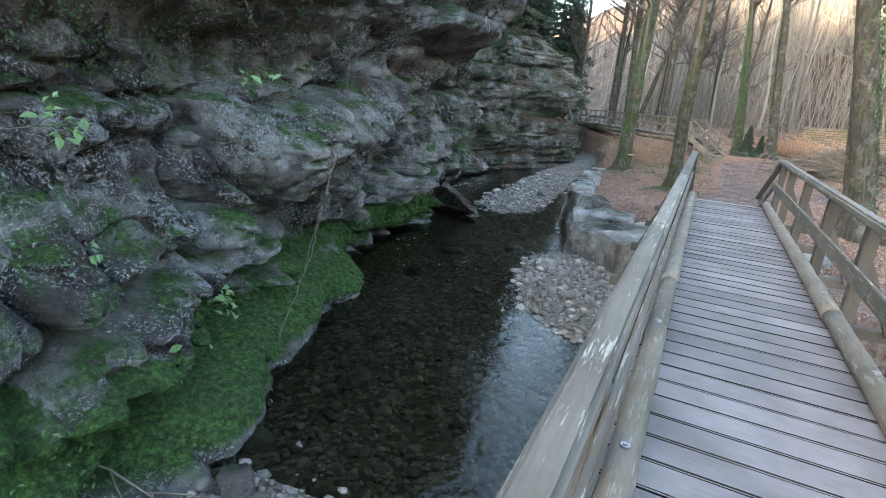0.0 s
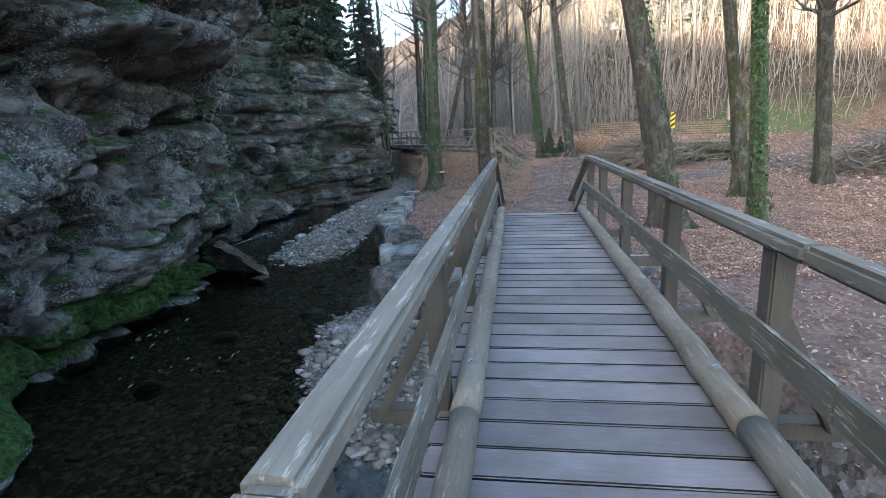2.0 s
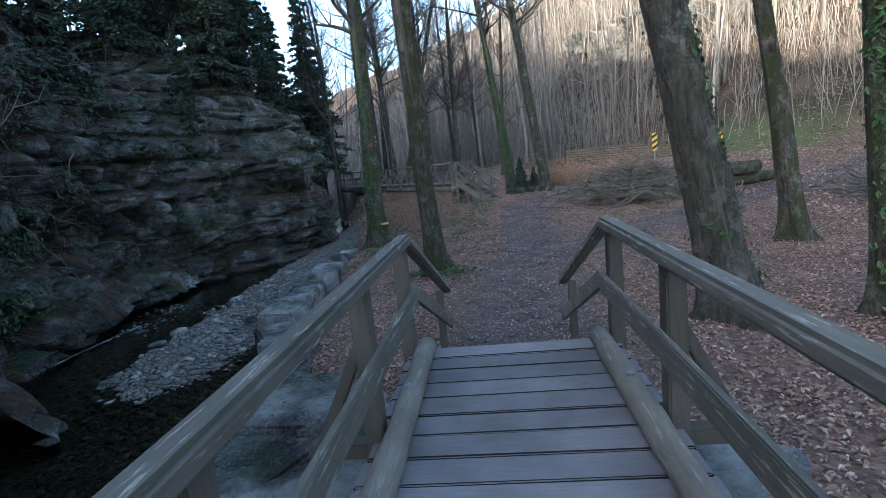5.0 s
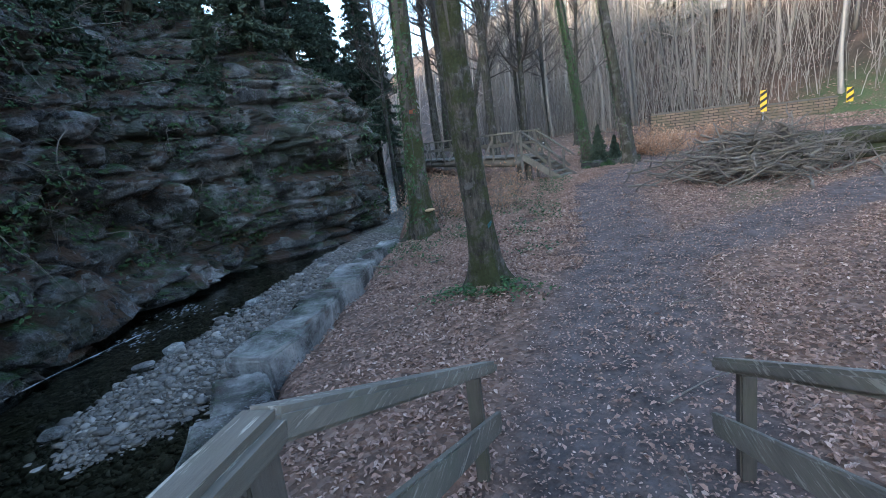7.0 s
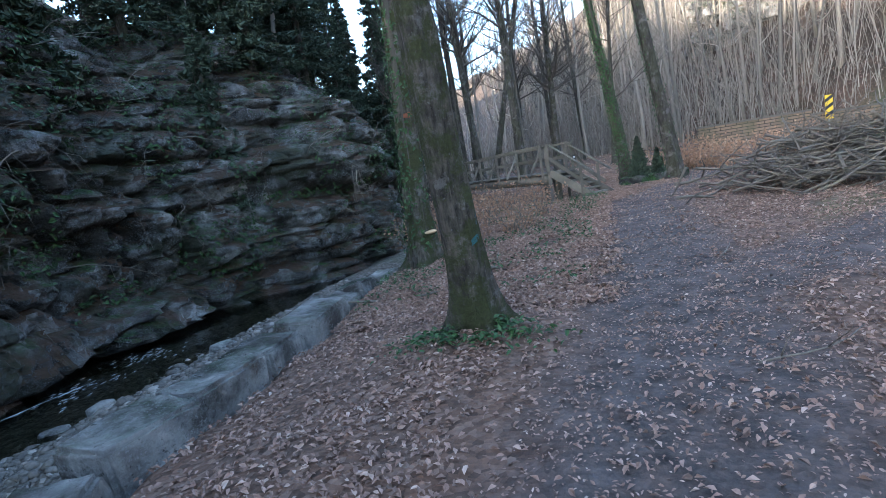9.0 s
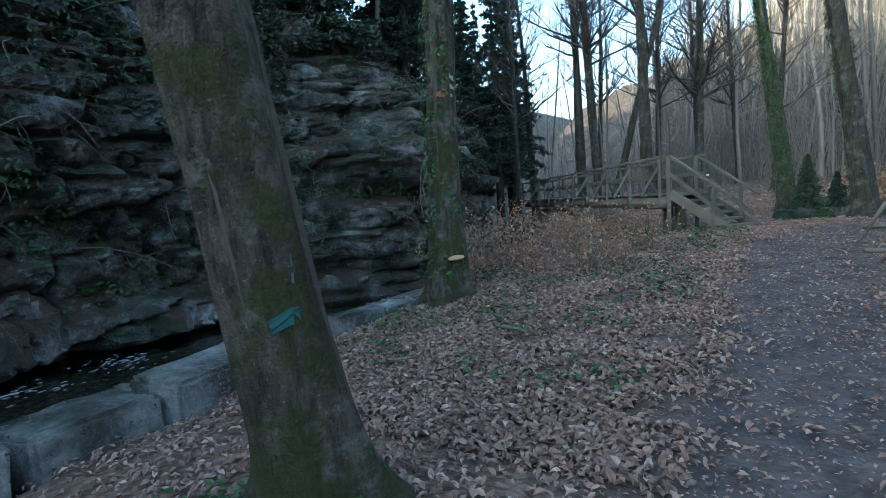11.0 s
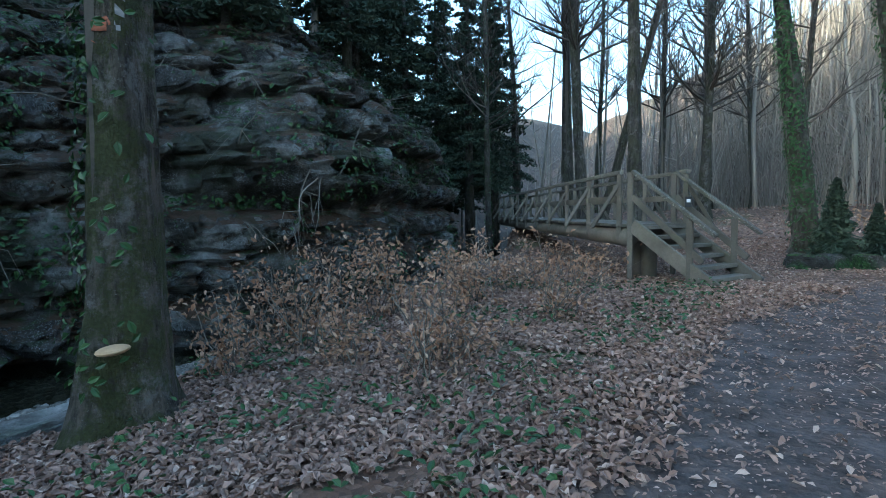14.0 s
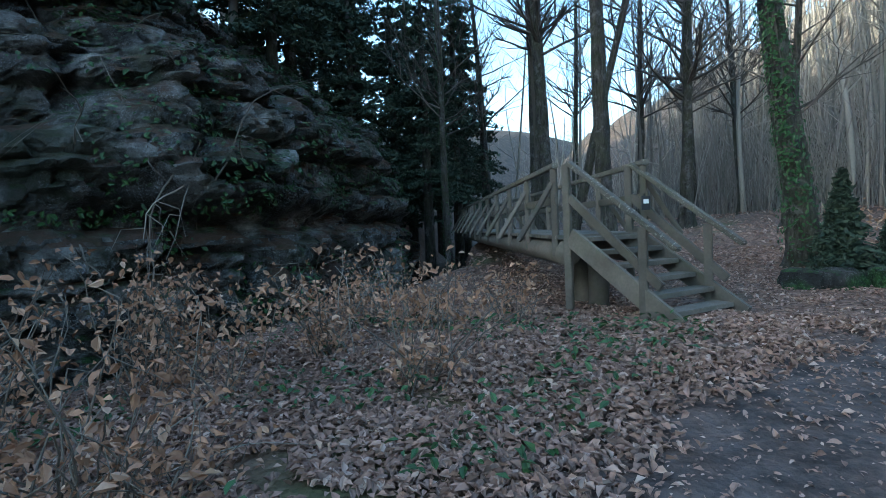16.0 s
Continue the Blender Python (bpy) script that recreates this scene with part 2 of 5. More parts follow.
def ground_material():
    k = Nodes("forest_floor")
    path, bed, grass = k.attr("mask")[0:3]
    soil = k.mix(k.noise(1.7, 7, 0.65), (0.045, 0.032, 0.025), (0.13, 0.088, 0.065))
    leaf = k.ramp(k.voro(17, out="Color"), (0.1, (0.06, 0.034, 0.022)), (0.5, (0.17, 0.095, 0.062)), (0.9, (0.27, 0.18, 0.135)))
    cover = k.ramp(k.noise(2.6, 5), (0.35, 0.35), (0.6, 0.95))
    c = k.mix(cover, soil, leaf)
    trod = k.mix(k.ramp(k.noise(3.2, 9, 0.75), (0.36, 0.0), (0.64, 1.0)), (0.03, 0.025, 0.024), (0.125, 0.103, 0.095))
    c = k.mix(k.math("MULTIPLY", path, k.ramp(k.noise(5, 5), (0.3, 0.7), (0.6, 1.0))), c, trod)
    stone = k.ramp(k.voro(13, out="Color"), (0.1, (0.045, 0.038, 0.03)), (0.6, (0.13, 0.11, 0.085)), (0.95, (0.27, 0.25, 0.22)))
    c = k.mix(bed, c, stone)
    green = k.mix(k.noise(25, 5, 0.7), (0.025, 0.055, 0.015), (0.08, 0.14, 0.04))
    c = k.mix(k.math("MULTIPLY", grass, k.ramp(k.noise(1.2, 5), (0.35, 0.5), (0.55, 1.0))), c, green)
    slope = k.ramp(k.math("MULTIPLY", k.axis(k.pos, 1), 0.01), (0.44, 0.0), (0.58, 0.85))
    dull = k.ramp(k.noise(0.35, 8, 0.7), (0.34, (0.016, 0.014, 0.011)), (0.5, (0.05, 0.038, 0.028)), (0.66, (0.12, 0.088, 0.064)))
    dull = k.mix(0.7, dull, k.mix(k.noise(4.5, 9, 0.75), (0.02, 0.018, 0.014), (0.95, 0.9, 0.85)), "OVERLAY")
    hill = k.ramp(k.math("MULTIPLY", k.axis(k.pos, 2), 0.1), (0.15, 0.0), (0.35, 0.9))
    c = k.mix(k.math("MAXIMUM", slope, hill), c, dull)
    k.bump(k.math("ADD", k.voro(17), k.math("MULTIPLY", k.noise(9, 6, 0.7), 1.5)), 0.8, 0.03)
    return k.done(c, 0.85)


def water_material():
    k = Nodes("stream_water")
    k.t.nodes.remove(k.b)
    out = k.t.nodes["Material Output"]
    clear = k.t.nodes.new("ShaderNodeBsdfTransparent")
    clear.inputs[0].default_value = (0.42, 0.43, 0.35, 1)
    gloss = k.t.nodes.new("ShaderNodeBsdfGlossy")
    gloss.inputs["Roughness"].default_value = 0.03
    bump = k.t.nodes.new("ShaderNodeBump")
    bump.inputs["Strength"].default_value, bump.inputs["Distance"].default_value = 0.35, 0.05
    k.put(bump.inputs["Height"], k.math("ADD", k.noise(2.2, 4, 0.6, warp=0.6), k.math("MULTIPLY", k.noise(9, 3), 0.25)))
    fres = k.t.nodes.new("ShaderNodeFresnel")
    fres.inputs["IOR"].default_value = 1.33
    k.put(gloss.inputs["Normal"], bump.outputs[0]), k.put(fres.inputs["Normal"], bump.outputs[0])
    mixer = k.t.nodes.new("ShaderNodeMixShader")
    k.put(mixer.inputs[0], fres.outputs[0]), k.put(mixer.inputs[1], clear.outputs[0]), k.put(mixer.inputs[2], gloss.outputs[0])
    k.put(out.inputs["Surface"], mixer.outputs[0])
    return k.m


M_GROUND, M_WATER = ground_material(), water_material()
M_FOAM = plain_material("foam", (0.22, 0.24, 0.25), (0.5, 0.52, 0.53), 20, 0.5)


# ---- mesh helpers ----
def mesh_of(name, verts, faces, material, smooth=True):
    me = bpy.data.meshes.new(name)
    me.from_pydata([tuple(v) for v in verts], [], faces)
    me.materials.append(material)
    if smooth:
        me.polygons.foreach_set("use_smooth", [True] * len(me.polygons))
    me.update()
    return me


def part(name, bm, material, parent, label=""):
    me = bpy.data.meshes.new(name)
    bm.to_mesh(me)
    bm.free()
    me.materials.append(material)
    ob = new(name, me)
    ob.parent = parent
    return tagged(ob, label)


def box(bm, centre, size, turn=None, bevel=0.0, worn=0.0, rnd=random):
    """A bevelled, slightly uneven beam."""
    b = bmesh.new()
    bmesh.ops.create_cube(b, size=1)
    for v in b.verts:
        v.co = Vector((v.co.x * size[0], v.co.y * size[1], v.co.z * size[2]))
    if bevel:
        bmesh.ops.bevel(b, geom=b.edges[:], offset=bevel, segments=2, affect="EDGES")
    m = Matrix.Translation(centre) @ (turn.to_4x4() if turn else Matrix())
    for v in b.verts:
        if worn:
            v.co += Vector([rnd.uniform(-worn, worn) for _ in range(3)])
        v.co = m @ v.co
    me = bpy.data.meshes.new("t")
    b.to_mesh(me)
    b.free()
    bm.from_mesh(me)
    bpy.data.meshes.remove(me)
    return bm


def beam(a, b, w, h, bevel=0.01, up=(0, 0, 1), worn=0.0, rnd=random):
    """A squared timber from a to b, w wide and h deep."""
    a, b = Vector(a), Vector(b)
    y = (b - a).normalized()
    x = y.cross(Vector(up)).normalized()
    z = x.cross(y)
    turn = Matrix((x, y, z)).transposed()
    return box(bmesh.new(), (a + b) / 2, (w, (b - a).length, h), turn, bevel, worn, rnd)


def tube_data(points, radii, sides, verts, faces, cap=True):
    """Adds a tapered tube along points to the lists."""
    prev = None
    n = len(points)
    for i, (p, r) in enumerate(zip(points, radii)):
        d = (points[min(i + 1, n - 1)] - points[max(i - 1, 0)]).normalized()
        x = d.cross(Vector((0.3, 0.95, 0.1))).normalized()
        y = d.cross(x)
        ring = len(verts)
        for s in range(sides):
            a = 2 * math.pi * s / sides
            verts.append(p + (x * math.cos(a) + y * math.sin(a)) * r)
        if prev is not None:
            for s in range(sides):
                t = (s + 1) % sides
                faces.append((prev + s, prev + t, ring + t, ring + s))
        elif cap:
            faces.append(tuple(range(ring + sides - 1, ring - 1, -1)))
        prev = ring
    if cap:
        faces.append(tuple(range(prev, prev + sides)))


def log_mesh(a, b, r0, r1, sides=14, rough=0.006, rnd=random, segs=24, bow=0.01):
    verts, faces = [], []
    a, b = Vector(a), Vector(b)
    pts = [a.lerp(b, i / segs) + Vector((rnd.uniform(-bow, bow), 0, rnd.uniform(-bow, bow) * 0.6)) for i in range(segs + 1)]
    tube_data(pts, [r0 + (r1 - r0) * i / segs + rnd.uniform(-rough, rough) for i in range(segs + 1)], sides, verts, faces)
    return verts, faces


def fbm(x, y, z, octaves=4):
    return noise.fractal(Vector((x, y, z)), 0.9, 2.1, octaves, noise_basis="PERLIN_ORIGINAL")


def lerp_table(table, v):
    if v <= table[0][0]:
        return table[0][1]
    for (a, p), (b, q) in zip(table, table[1:]):
        if v <= b:
            f = (v - a) / (b - a)
            f = f * f * (3 - 2 * f)
            return p + (q - p) * f
    return table[-1][1]


def smooth(a, b, v):
    f = min(1, max(0, (v - a) / (b - a)))
    return f * f * (3 - 2 * f)


# ---- the lie of the land ----
WATER = -2.0
FACE = [(-14, -7.5), (-6, -6.3), (-1, -7.0), (3.5, -7.5), (8, -7.4), (12.0, -7.2), (12.9, -8.2), (14.5, -10.8), (17, -11.6), (22, -12.3),
        (26, -11.4), (28.3, -9.6), (29.6, -8.6), (31.6, -8.4), (33.2, -9.2), (36, -10.1), (39, -11.2), (41.5, -13.4), (48, -17.0), (70, -26), (160, -75)]
BANK = [(-14, 0.5), (-4, 0.0), (2, 3.2), (6, 2.6), (8.8, 0.4), (10.2, -1.3), (11.2, -2.0), (12.2, -2.8), (13, -3.2), (15, -3.95), (18, -4.4), (21, -4.75), (23.3, -4.9),
        (26, -5.6), (30, -6.0), (36, -7.2), (44, -10.5), (70, -19), (160, -66)]


def face_x(y):
    return lerp_table(FACE, y)


def bank_x(y):
    return lerp_table(BANK, y)


def path_dist(x, y):
    """Distance from the trodden way: straight on to the stairs, with a branch off to the road."""
    mid = 0.25 + 0.65 * smooth(12, 20, y) + 4.2 * smooth(26, 37, y)
    d = abs(x - mid) - 0.9
    if x > 1:
        d = min(d, abs(y - (18.6 + (x - 1) * 0.8)) - 0.9)
    return d if 9.5 < y < 36 else 9.0


def ground_z(x, y):
    bx, fx = bank_x(y), face_x(y)
    land = -0.9 + 0.5 * smooth(17, 30, y) + 0.75 * smooth(32, 46, y + 0.25 * max(0, x - 4)) + 0.5 * smooth(46.5, 51, y)
    land -= 0.2 * smooth(1.0, -4.5, x) * smooth(12, 20, y)
    land -= 0.35 * smooth(9.5, 4, y)
    land += 0.07 * fbm(x * 0.5, y * 0.5, 3) + 0.03 * fbm(x * 2, y * 2, 9, 3)
    d = (x - 7) * 0.8 + (y - 56) * 0.6
    if d > 0:
        land += min(0.74 * d * smooth(-1, 7, d), 36) + 1.1 * fbm(x * 0.12, y * 0.12, 5)
    land -= 0.1 * smooth(bx + 1.3, bx + 0.2, x) * smooth(9.5, 11, y) * smooth(26, 22, y)
    land += 0.18 * math.exp(-(((x + 1.47) ** 2 + (y - 17.5) ** 2) / 0.9))
    bed = -2.22 + 0.06 * fbm(x * 1.3, y * 1.3, 1)
    bed += 0.42 * math.exp(-(((x + 2.4) / 1.9) ** 2 + ((y - 8.0 + (x + 2.4) * 0.6) / 2.6) ** 2) ** 2)
    bar = -6.9 - 0.08 * (y - 15)
    bed += 0.42 * math.exp(-(((x - bar) / 1.35) ** 2)) * smooth(12.5, 16, y)
    bed += 0.40 * math.exp(-(((x + 3.6) / 1.2) ** 2 + ((y + 0.6) / 1.4) ** 2))
    f = smooth(bx - 0.5, bx + 0.25, x)
    z = bed + (land - bed) * f
    if y < 9.5 and x > -1.2:
        z = max(z, bed + (land - bed) * smooth(2.5, 4.2, x))
    inland = fx - (3.3 if y < 13 else 1.4) - x
    if inland > 0:
        z += (6.5 + 0.6 * fbm(x * 0.2, y * 0.2, 8)) * smooth(0, 2.2, inland) + 0.62 * max(0, min(inland - 2, 66))
    z += 24 * smooth(190, 420, math.hypot(x, y - 20))
    return z


def ground_sheet():
    def ticks(a, b, step, far, grow):
        out, v, s = list(np.arange(a, b + 1e-6, step)), b, step
        while v < far:
            s *= grow
            v += s
            out.append(v)
        v, s, low = a, step, []
        while v > -far:
            s *= grow
            v -= s
            low.append(v)
        return low[::-1] + out

    xs, ys = ticks(-12, 12, 0.2, 1500, 1.16), ticks(-6, 40, 0.22, 1500, 1.16)
    verts, colours = [], []
    for y in ys:
        for x in xs:
            z = ground_z(x, y)
            verts.append((x, y, z))
            p = smooth(0.7, -0.3, path_dist(x, y)) if x > bank_x(y) else 0
            b = smooth(-1.35, -1.6, z) if face_x(y) - 1 < x else 0
            if y < 9 and x > 0:
                p = 0.0 if z < -1.7 else 0.5
            g = max(0.8 * smooth(37, 42, y) * smooth(12, 15, x) * smooth(49, 47.5, y) * smooth(26, 22, x), 0.55 * smooth(0.3, 0.75, noise.noise(Vector((x * 0.35, y * 0.35, 2)))) * smooth(18, 24, y))
            colours.append((p, b, g * (1 - p), 1))
    nx = len(xs)
    faces = [(j * nx + i, j * nx + i + 1, (j + 1) * nx + i + 1, (j + 1) * nx + i) for j in range(len(ys) - 1) for i in range(nx - 1)]
    me = mesh_of("ground", verts, faces, M_GROUND)
    layer = me.color_attributes.new("mask", "FLOAT_COLOR", "POINT")
    layer.data.foreach_set("color", np.array(colours, dtype=np.float32).ravel())
    tagged(new("ground", me), "leaf-strewn forest floor with a trodden earth path and stony stream bed", "ground", kind="structure")


ground_sheet()


def water_sheet():
    verts, faces = [], []
    ys = np.arange(-40, 120, 0.5)
    for y in ys:
        a, b = face_x(y) - 1.2, max(bank_x(y) + 0.2, 4.0 if y < 9 else -99)
        for i in range(9):
            verts.append((a + (b - a) * i / 8, y, WATER + 0.012 * max(0, y - 34)))
    for j in range(len(ys) - 1):
        for i in range(8):
            faces.append((j * 9 + i, j * 9 + i + 1, j * 9 + i + 10, j * 9 + i + 9))
    ob = tagged(new("water", mesh_of("water", verts, faces, M_WATER)), "shallow dark clear stream water over stones", "water", kind="structure")
    ob.visible_shadow = False


water_sheet()


# ---- rock walls ----
def strata(y, z, seed):
    """How far the beds stand out at a height, in steps."""
    w = z * 1.05 + 0.35 * fbm(y * 0.12, 0, seed, 2) + 0.10 * fbm(y * 0.9, z * 0.4, seed, 3)
    i = math.floor(w)
    f = w - i
    out = noise.noise(Vector((i * 7.3 + 0.4, y * 0.16, seed))) * 0.75
    groove = math.exp(-((min(f, 1 - f)) / 0.09) ** 2)
    return out * smooth(0, 0.2, f) * smooth(1, 0.85, f) - 0.38 * groove


def blocks(y, z, seed, sy, sz):
    """Jointed blocks: each cell stands out by its own amount, with a crevice between."""
    q = Vector((y * sy + 0.25 * fbm(y * 0.8, z * 0.8, seed, 2), z * sz + 0.2 * fbm(y * 0.7, z * 0.9, seed + 4, 2) - y * 0.1, seed))
    dist, near = noise.voronoi(q)
    edge = dist[1] - dist[0]
    own = noise.noise(near[0] * 5.1)
    tilt = (q - near[0])
    return own * 0.5 + 0.35 * tilt.y * own - 0.34 * math.exp(-((edge / 0.07) ** 2)) + 0.12 * smooth(0, 0.35, edge)


def cracks(y, z, seed):
    w = y * 0.55 + 0.4 * fbm(y * 0.3, z * 0.5, seed + 3, 3) + math.floor(z * 1.05) * 0.37
    f = w - math.floor(w)
    return -0.3 * math.exp(-((min(f, 1 - f)) / 0.035) ** 2)


def near_profile(y, z):
    under = -0.75 * smooth(0.0, -1.4, z) * smooth(4.5, 9, y)
    apron = lerp_table([(-3, 2.5), (0.3, 2.75), (0.9, 2.65), (1.4, 2.4), (2.2, 2.0), (3.1, 1.75), (3.9, 1.55), (5.2, 1.2), (6.2, 0)], y) * smooth(-0.95, -1.85, z)
    slope = z - 0.22 * (y - 3)
    notch = -0.95 * math.exp(-(((slope + 1.0) / 0.20) ** 2)) * smooth(6, 3, y) - 0.7 * math.exp(-(((slope + 0.25) / 0.13) ** 2)) * smooth(1.2, 2.4, y) * smooth(7, 5, y)
    notch -= 0.8 * math.exp(-(((slope + 0.45 - 0.5 * smooth(2.4, 1.0, y)) / 0.16) ** 2)) * smooth(2.4, 1.4, y)
    notch -= 0.7 * math.exp(-(((y - 2.35 + 0.5 * (z - 0.6)) / 0.10) ** 2)) * smooth(-0.6, 0.1, z) * smooth(1.9, 1.3, z)
    belly = 1.0 * math.exp(-(((z - 0.7) / 0.75) ** 2 + ((y - 4.2) / 2.2) ** 2))
    # recess, then an overhang added above z 2.3 to shade the face
    shade_brow = (-0.55 * smooth(1.5, 2.2, z) + 1.5 * smooth(2.3, 3.3, z)) * smooth(6.4, 4.5, y)
    roof = 1.15 * smooth(2.9, 3.5, z) * smooth(5.6, 6.5, y) * smooth(12.5, 10.4, y)
    lip = -0.45 * math.exp(-(((z - 2.3) / 0.3) ** 2)) * smooth(4.5, 6, y)
    bulge = 1.5 * smooth(-1.5, -1.12, z) * smooth(0.7, -0.7, z) * smooth(4.8, 2.4, y)
    return under + bulge + apron + notch + belly + shade_brow + roof + lip


def rock_wall(name, label, y0, y1, z0, z1, step, material, profile, seed, amp):
    ys, zs = np.arange(y0, y1 + 1e-6, step), np.arange(z0, z1 + 1e-6, step)
    verts, faces = [], []
    for y in ys:
        fx = face_x(y)
        for z in zs:
            calm = 0.3 if (name == "rock_wall_near" and z < -1.3 and y < 6) else 1.0
            x = fx + profile(y, z) + calm * amp * (0.62 * strata(y, z, seed) + 0.5 * cracks(y, z, seed)) + calm * (1.25 * blocks(y, z, seed, 0.36, 0.62) + 0.38 * blocks(y, z, seed + 9, 1.5, 2.2))
            x += 0.45 * fbm(y * 0.35, z * 0.5, seed) + 0.16 * fbm(y * 1.6, z * 1.9, seed + 1) + 0.06 * fbm(y * 6, z * 7, seed + 2, 3)
            x -= 1.6 * smooth(z1 - 1.4, z1, z) ** 2
            yy = y + 0.12 * fbm(y * 1.3, z * 1.3, seed + 5, 3)
            verts.append((x, yy, z + 0.06 * fbm(y * 2, z * 2, seed + 7, 2)))
    n = len(zs)
    for j in range(len(ys) - 1):
        for i in range(n - 1):
            faces.append((j * n + i, (j + 1) * n + i, (j + 1) * n + i + 1, j * n + i + 1))
    return tagged(new(name, mesh_of(name, verts, faces, material, False)), label, "rock face", kind="structure")


rock_wall("rock_wall_near", "overhanging grey sandstone face with pale lichen and a green mossy foot", -9, 13.6, -2.6, 7.2, 0.055, M_ROCK, near_profile, 2.0, 0.55)


def far_profile(y, z):
    back = -0.12 * max(0, z) - 0.75 * max(0, z - 3.4 - 0.5 * noise.noise(Vector((y * 0.4, 0, 3)))) * smooth(20, 27, y) - 0.3 * max(0, z - 4.5)
    nose = 0.7 * math.exp(-(((z - 2.3) / 0.55) ** 2 + ((y - 30) / 1.6) ** 2)) - 0.8 * math.exp(-(((z - 1.15) / 0.3) ** 2)) * smooth(26, 28.5, y)
    foot = 0.9 * smooth(-0.6, -1.9, z) * smooth(27, 22, y)
    return back + nose + foot


rock_wall("rock_wall_far", "dark layered sandstone cliff with ledges and cracks", 12.6, 46, -2.6, 9.0, 0.085, M_CLIFF, far_profile, 11.0, 1.75)


# ---- footbridge over the stream ----
def footbridge():
    rnd = random.Random(5)
    top = tagged(new("footbridge"), "weathered timber footbridge with log kerbs and plank railings", "bridge")
    y0, y1, pitch = -4.6, 10.4, 0.25
    n = round((y1 - y0) / pitch)
    plank_meshes = []
    for i in range(5):
        b = box(bmesh.new(), (0, 0, 0), (1.86, pitch - 0.018, 0.06), None, 0.009, 0.0025, rnd)
        # every face but the top takes the painted gap shade
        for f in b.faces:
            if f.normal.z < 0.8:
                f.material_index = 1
        me = bpy.data.meshes.new("plank")
        b.to_mesh(me)
        b.free()
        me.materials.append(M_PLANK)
        me.materials.append(M_GAP_SHADE)
        plank_meshes.append(me)
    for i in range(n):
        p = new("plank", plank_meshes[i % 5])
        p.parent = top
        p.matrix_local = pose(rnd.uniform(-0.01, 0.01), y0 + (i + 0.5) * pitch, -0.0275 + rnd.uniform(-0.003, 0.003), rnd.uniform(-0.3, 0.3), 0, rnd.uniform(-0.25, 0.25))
    for x in (-0.57, -0.19, 0.19, 0.57):
        v, f = log_mesh((x, y0 - 0.3, -0.26), (x, y1 - 0.1, -0.26), 0.2, 0.19, 16, 0.006, rnd)
        o = new("girder", mesh_of("girder", v, f, M_LOG))
        o.parent = top
    for s in (-1, 1):
        for a, b in ((y0, 3.02), (3.05, y1 - 0.15)):
            v, f = log_mesh((s * 0.745, a, 0.085), (s * 0.745, b, 0.082), 0.09, 0.083, 16, 0.004, rnd, 30, 0.006)
            kerb = new("kerb_log", mesh_of("kerb_log", v, f, M_LOG))
            kerb.parent = top
            for y in np.arange(a + 0.5, b, 1.9):
                bm = bmesh.new()
                bmesh.ops.create_cone(bm, cap_ends=True, segments=12, radius1=0.028, radius2=0.026, depth=0.012)
                bmesh.ops.create_cone(bm, cap_ends=True, segments=6, radius1=0.015, radius2=0.014, depth=0.03)
                bmesh.ops.translate(bm, verts=bm.verts, vec=(s * 0.745, y, 0.174))
                part("bolt", bm, M_STEEL, kerb, "dull steel bolt and washer")
        cuts = [-4.6, 1.2, 5.0, 10.36] if s < 0 else [-4.6, 2.9, 10.36]
        for a, b in zip(cuts, cuts[1:]):
            part("top_rail", beam((s * 0.865, a + 0.004, 1.035), (s * 0.865, b - 0.004, 1.035), 0.125, 0.095, 0.022, worn=0.002, rnd=rnd), M_RAIL, top)
        for a, b in ((-4.6, 2.55), (2.56, 10.42)):
            part("mid_board", beam((s * 0.83, a, 0.50), (s * 0.83, b, 0.50), 0.045, 0.17, 0.008, worn=0.002, rnd=rnd), M_RAIL, top)
        for y in (-4.4, -2.5, -0.6, 1.4, 3.3, 5.15, 7.1, 8.9, 10.3):
            part("post", beam((s * 0.91, y, -0.32), (s * 0.91, y, 0.99), 0.115, 0.14, 0.012, (0, 1, 0)), M_POST, top)
            if 3 < y < 9:
                part("cross_beam", beam((s * 0.8, y + 0.11, -0.13), (s * 1.4, y + 0.11, -0.13), 0.11, 0.11, 0.01), M_POST, top)
                part("brace", beam((s * 1.3, y + 0.03, -0.09), (s * 0.95, y + 0.03, 0.62), 0.07, 0.09, 0.01, (0, 1, 0)), M_POST, top)
        # railing down the steps
        far = 13.05
        drop = (far - 10.34) * 0.436
        a, b = Vector((s * 0.865, 10.33, 1.045)), Vector((s * 0.82, far, 1.045 - drop))
        part("stair_rail", beam(a, b, 0.12, 0.085, 0.018, worn=0.002, rnd=rnd), M_RAIL, top)
        a, b = Vector((s * 0.83, 10.38, 0.56)), Vector((s * 0.80, far + 0.05, 0.54 - drop))
        part("stair_board", beam(a, b, 0.045, 0.16, 0.008, worn=0.002, rnd=rnd), M_RAIL, top)
        part("stair_post", beam((s * 0.90, far - 0.28, -1.0), (s * 0.90, far - 0.28, 1.0 - drop + 0.12), 0.1, 0.1, 0.012, (0, 1, 0)), M_POST, top)
        part("stringer", beam((s * 0.72, 10.38, -0.16), (s * 0.72, 12.6, -1.04), 0.06, 0.24, 0.01), M_POST, top)
    for i in range(4):
        part("step", box(bmesh.new(), (0, 10.64 + i * 0.44, -0.205 - i * 0.175), (1.36, 0.36, 0.05), None, 0.008, 0.002, rnd), M_PLANK, top)
    return top


footbridge()


